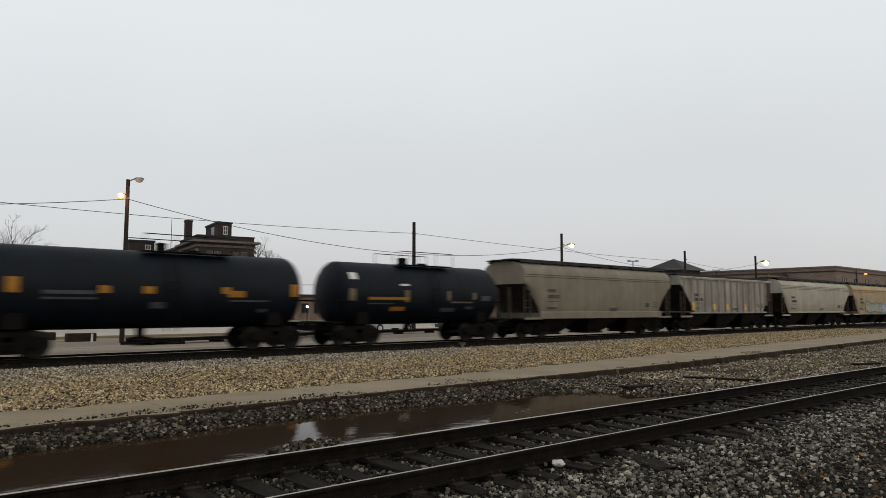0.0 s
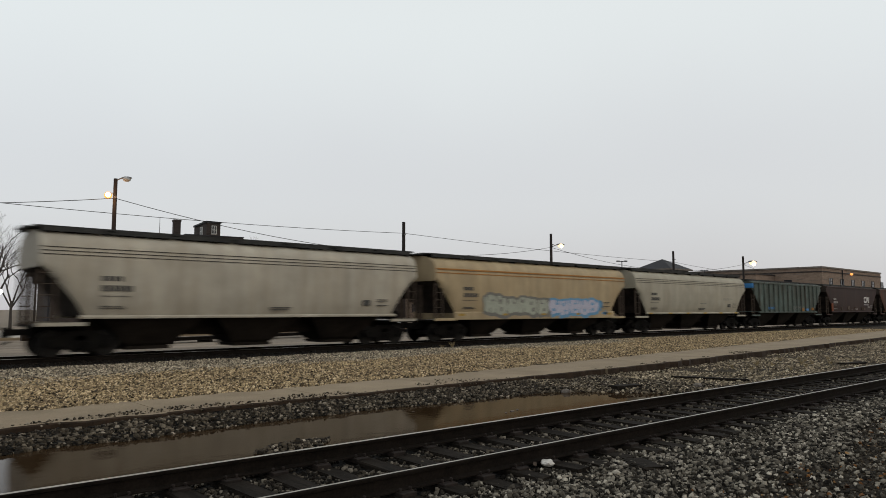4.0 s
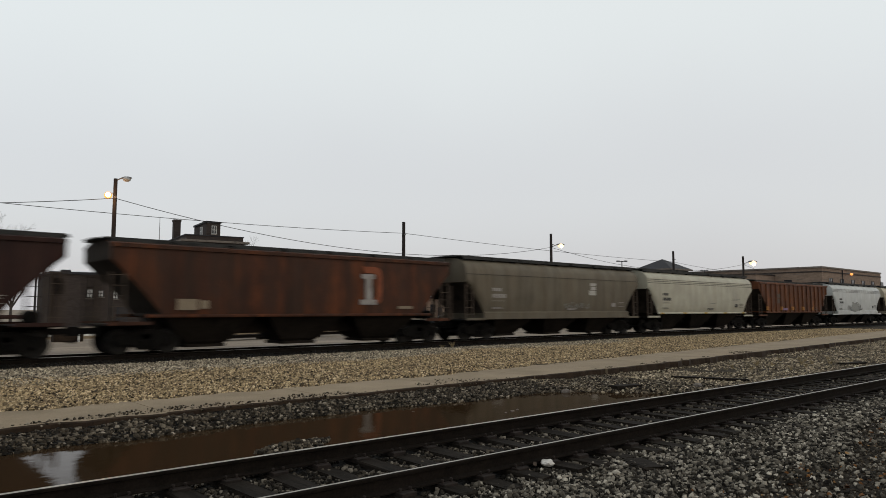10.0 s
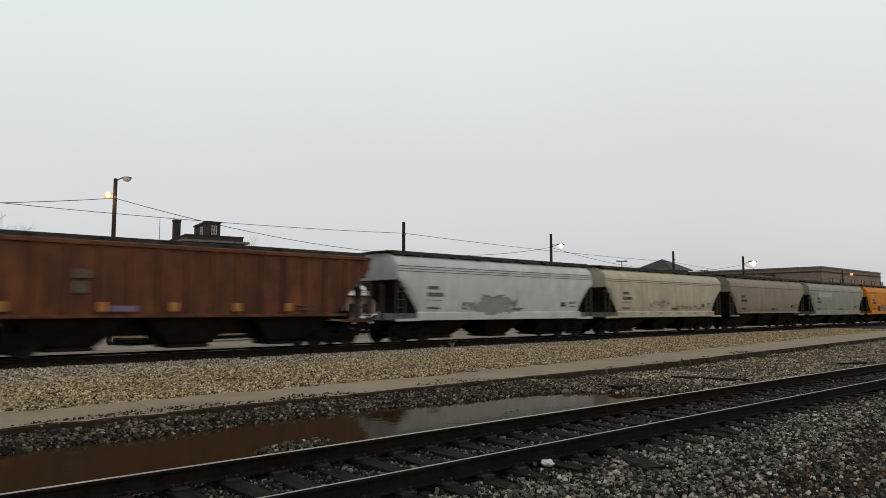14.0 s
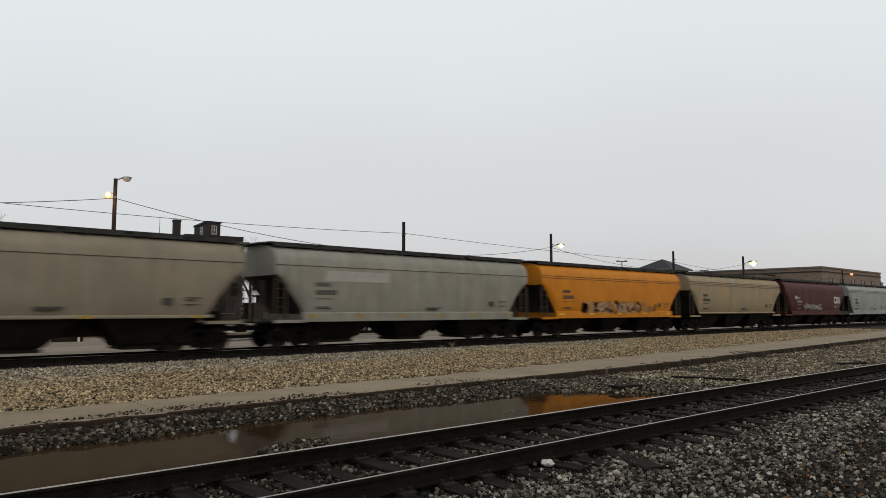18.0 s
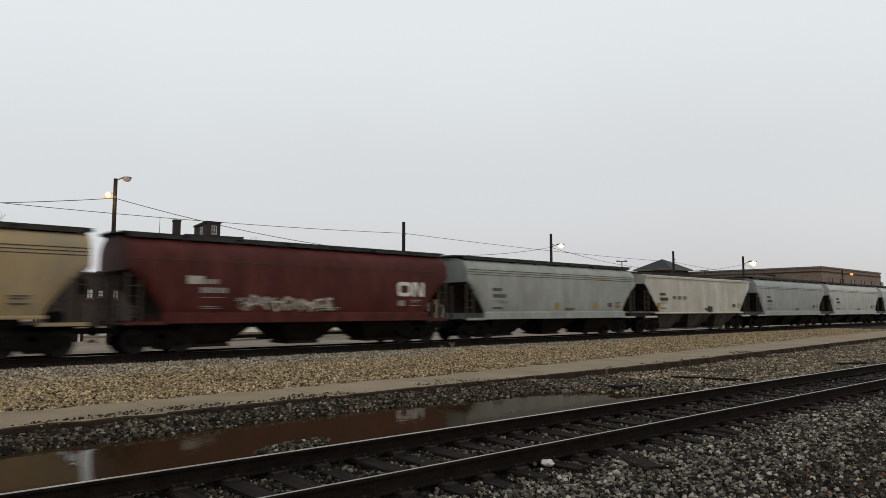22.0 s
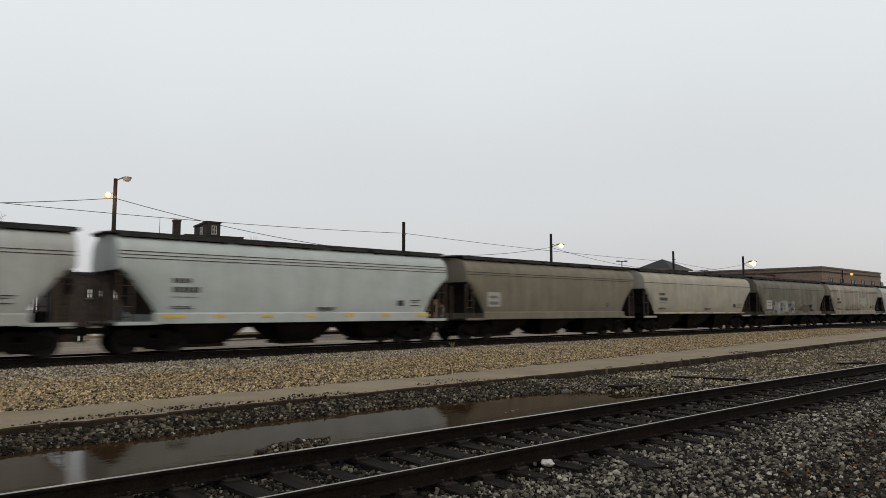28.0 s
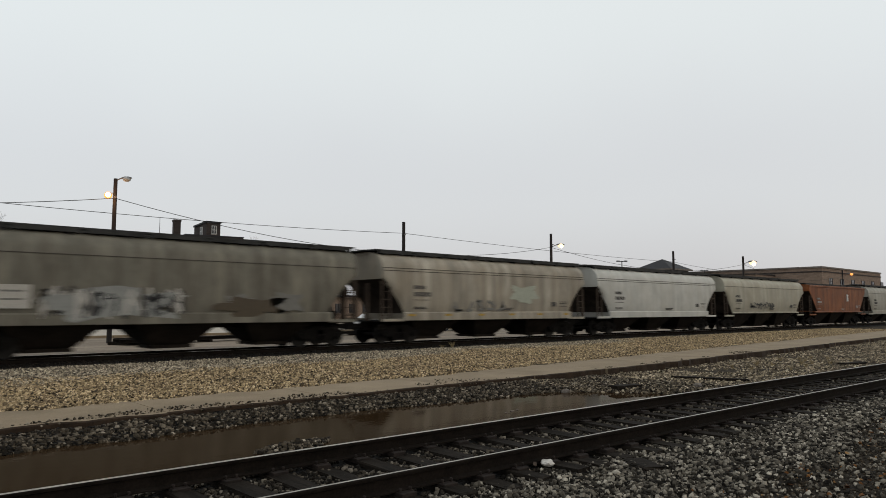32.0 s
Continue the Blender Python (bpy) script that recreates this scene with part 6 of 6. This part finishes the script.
sig = empty("traffic_signal", pose(*on_ray(-0.234, 85), 0), "dark traffic signal hanging on a span wire", "traffic signal")
part("housing", soft_box(-0.2, 0.2, -0.2, 0.2, 3.4, 4.5, 0.04), M_SLATE, sig)
bm = bmesh.new()
rod(bm, (-9, 8, 4.55), (9, -8, 4.6), 0.03, seg=5)
part("span_wire", bm, M_WIRE, sig)
for u in (-9, 9):
    bm = bmesh.new()
    rod(bm, (u, -u * 8 / 9, -0.2), (u, -u * 8 / 9, 5.6), 0.09, 0.07, 8)
    part("post", bm, M_SLATE, sig)

for bx, by, bw in ((9.3, 45.2, 0.5), (10.46, 42.3, 0.75)):
    ob = part("concrete_block", soft_box(-bw, bw, -0.3, 0.3, -0.22, 0.26, 0.06), M_CURB)
    ob.location = (bx, by, 0)
    tagged(ob, "dark damp concrete block on the lot", "concrete block", "blocks on the lot")
pile = empty("timber_pile", pose(12.55, 36.7, -0.2, 0, 0, -28), "low stack of dark old timbers on the ground", "timber stack")
for k, (ty, tz) in enumerate(((-0.5, 0.0), (-0.22, 0.0), (0.06, 0.0), (-0.36, 0.17), (-0.05, 0.17))):
    part("timber", soft_box(-1.5 + 0.07 * k, 1.55 - 0.05 * k, ty - 0.12, ty + 0.12, tz, tz + 0.16, 0.015, 1), M_TIE, pile)
bm = bmesh.new()
rod(bm, (0, 0, -0.3), (0, 0, 0.35), 0.06, seg=10)
ob = part("marker_post", bm, M_FRAME)
ob.location = (10.75, 41.2, -0.1)
tagged(ob, "short white marker post beside the lot", "post")
part_k = empty("kerb", pose(0, 0, 0), "pale concrete kerb along the lot", "kerb", kind="structure")
for k in range(30):
    part("kerbstone", soft_box(-14 + k * 4.0, -14 + k * 4.0 + 3.98, 46.0, 46.22, -0.3, -0.04, 0.02, 1), M_CONCRETE, part_k)


def rail_stack(x, y, yaw, length, count, label):
    """Old rails laid side by side on short bearers."""
    root = empty("rail_stack", pose(x, y, -0.2, 0, 0, yaw), label, "rail stack", "stacked rails beyond the train")
    for u in np.linspace(0.8, length - 0.8, 4):
        part("bearer", soft_box(u - 0.1, u + 0.1, -0.1, count * 0.19, 0.0, 0.13, 0.01, 1), M_TIE, root)
    for k in range(count):
        bm = bmesh.new()
        ends = [[bm.verts.new((u, p, z)) for p, z in RAIL] for u in (0.15 * math.sin(3 * k), length + 0.2 * math.sin(5 * k))]
        n = len(RAIL)
        for i in range(n):
            bm.faces.new((ends[0][i], ends[1][i], ends[1][(i + 1) % n], ends[0][(i + 1) % n]))
        for e in ends:
            bm.faces.new(e)
        bmesh.ops.recalc_face_normals(bm, faces=bm.faces[:])
        ob = part("stacked_rail", bm, M_RAILSIDE, root)
        ob.matrix_basis = pose(0, k * 0.18, 0.30)


rail_stack(11.3, 35.4, 16, 14.5, 5, "dark rusty rails stacked on short bearers")
rail_stack(23.5, 38.6, 9, 12.0, 4, "dark rusty rails stacked on short bearers")


# ---- litter and growth by the tracks ----
M_LEAF = stones("dead_brown_leaf", [(0.0, (0.06, 0.025, 0.01)), (0.5, (0.17, 0.075, 0.025)), (1.0, (0.32, 0.19, 0.08))], 0.8)
xs_, ys_ = sown(900, 4.0, 15.0, 0.8, 4.6, 77, lambda x, y: np.random.RandomState(78).rand(len(x)) < ease(5.0, 9.0, x) * (1 - ease(2.6, 4.4, y)), 1.0)
tagged(scatter("fallen_leaves", "scattered dead brown leaves on the ballast", xs_, ys_, (0.012, 0.030), M_LEAF, shard, 17, 0.8), category="leaves")



def flat_debris(name, x, y, l, w, h, yaw, material, label, category):
    z = float(ground_z(x, y))
    ob = part(name, soft_box(-l / 2, l / 2, -w / 2, w / 2, -0.03, h, min(0.012, h / 3), 1), material)
    for k, v in enumerate(ob.data.vertices):
        v.co += Vector((0.02 * math.sin(k * 1.7), 0.012 * math.sin(k * 2.9), 0.006 * math.sin(k * 4.1)))
    ob.matrix_basis = pose(x, y, z, 0, 0, yaw)
    tagged(ob, label, category)


flat_debris("plank", 13.9, 9.05, 0.75, 0.3, 0.07, -15, M_TIE, "dark rotten plank at the end of the puddle", "plank")
flat_debris("old_tie", 17.6, 8.9, 1.9, 0.22, 0.06, -68, M_TIE, "discarded dark tie half sunk in gravel", "railway tie")
flat_debris("plank", 26.1, 8.1, 1.2, 0.25, 0.08, -17, M_TIE, "dark plank lying beside the rails", "plank")
flat_debris("old_tie", 7.25, 4.5, 0.5, 0.25, 0.05, 62, M_TIE, "split dark tie end in the ballast", "railway tie")
for k, (rx_, ry_, rr) in enumerate(((15.53, 8.12, 0.10), (10.6, 21.4, 0.12), (8.3, 9.9, 0.09), (12.6, 9.75, 0.1))):
    bm = bmesh.new()
    bmesh.ops.create_icosphere(bm, subdivisions=2, radius=rr)
    for v in bm.verts:
        v.co = Vector((v.co.x * 1.2, v.co.y * 0.9, v.co.z * 0.7)) * (1 + 0.4 * noise.noise(v.co * 14 + Vector((k, 0, 0))))
    ob = part("rock", bm, (M_STONEBAND if k != 1 else M_TIE))
    ob.matrix_basis = pose(rx_, ry_, float(ground_z(rx_, ry_)) + rr * 0.35, 10, 5, 40 * k)
    tagged(ob, "loose pale stone in the gravel" if k != 1 else "dark lump on the limestone gravel", "rock")


for k, (cx_, cy_, cl) in enumerate(((9.60, 8.66, 0.045), (9.82, 8.73, 0.03), (9.38, 8.62, 0.025), (7.9, 8.02, 0.02))):
    ob = part("litter_scrap", soft_box(-cl, cl, -0.018, 0.018, -0.02, 0.008, 0.004, 1), M_STONEBAND)
    ob.matrix_basis = pose(cx_, cy_, -0.288, 0, 3, 25 * k)
    tagged(ob, "pale scrap of litter floating in the puddle", "litter", "scraps in the puddle")
ob = part("dead_leaf", soft_box(-0.032, 0.032, -0.02, 0.02, -0.006, 0.006, 0.004, 1), M_RUSTY)
ob.matrix_basis = pose(6.10, 5.17, -0.16, 20, -25, 35)
tagged(ob, "curled rust-brown leaf beside the pale rock", "leaf")


def weeds(x, y, h, n, seed, label):
    rng = random.Random(seed)
    root = empty("weed_tuft", pose(x, y, float(ground_z(x, y))), label, "weed", "dry weeds")
    bm = bmesh.new()
    for k in range(n):
        a, lean, l = rng.uniform(0, 6.28), rng.uniform(0.1, 0.7), h * rng.uniform(0.5, 1.1)
        b = Vector((math.cos(a) * lean * l, math.sin(a) * lean * l, l))
        rod(bm, (rng.uniform(-0.06, 0.06), rng.uniform(-0.06, 0.06), -0.02), b * 0.6, 0.006, 0.005, 4)
        rod(bm, b * 0.6, b + Vector((math.cos(a) * 0.05, math.sin(a) * 0.05, -0.03)), 0.005, 0.002, 4)
    tagged(part("stalk", bm, M_STRAW, root), kind="stuff")


M_STRAW = plain("dry_straw", (0.14, 0.10, 0.05), (0.30, 0.23, 0.12), 8.0, 0.8)
weeds(21.1, 22.6, 0.30, 40, 1, "dry straw-coloured weed tuft beside the main track")
weeds(20.6, 22.7, 0.2, 26, 2, "dry straw-coloured weed tuft beside the main track")
for k in range(16):
    weeds(21.5 + 0.45 * k + 0.3 * math.sin(k * 5), 9.5 + 0.9 * math.sin(k * 2.3), 0.16, 16, 10 + k, "low brown dead weeds in the gravel")


def dark_shed():
    """A low dark brick shed beyond the lot, seen in the gaps between the cars."""
    b = empty("brick_shed", pose(17.8, 78.6, -0.2, 0, 0, -4), "low dark brick shed with a flat roof beyond the lot", "building")
    part("wall", boxes((0, 13.5, 0, 9, -0.4, 5.4)), M_BRICK, b)
    part("roof_edge", boxes((-0.2, 13.7, -0.2, 9.2, 5.4, 5.65)), M_SLATE, b)
    part("roof_vent", boxes((1.2, 2.0, 2, 3, 5.65, 5.95), (4.6, 5.3, 2, 3, 5.65, 5.9)), M_SLATE, b)
    for u, z, w, h in ((3.5, 2.95, 0.62, 0.95), (4.56, 3.1, 0.55, 0.7), (6.0, 2.9, 0.55, 0.95)):
        win = window(b, (u, -0.03, z), (1, 0), w, h, M_SLATE)
        # pale plate just in front of the glass
        part("blind", boxes((-w / 2 + 0.06, w / 2 - 0.06, -0.05, -0.035, 0.06, h - 0.06)), M_FRAME, win, "pale plate over the window glass")
    part("door", boxes((6.2, 7.3, -0.06, 0.02, 0, 2.1)), M_SLATE, b)


dark_shed()


# ---- movement ----
def travelled(t):
    """How far the train has moved along the track since the middle of the clip."""
    u = (t - 16.0) / 16.0
    return 221.36 * u + 0.708 * u * u - 0.484 * u ** 3


def motions():
    for car, middle in TRAIN:
        walk(car, [(t, pose(middle - travelled(t), YC, 0)) for t in (0.0, 4.0, 8.0, 12.0, 16.0, 20.0, 24.0, 28.0, 32.0)])


motions()
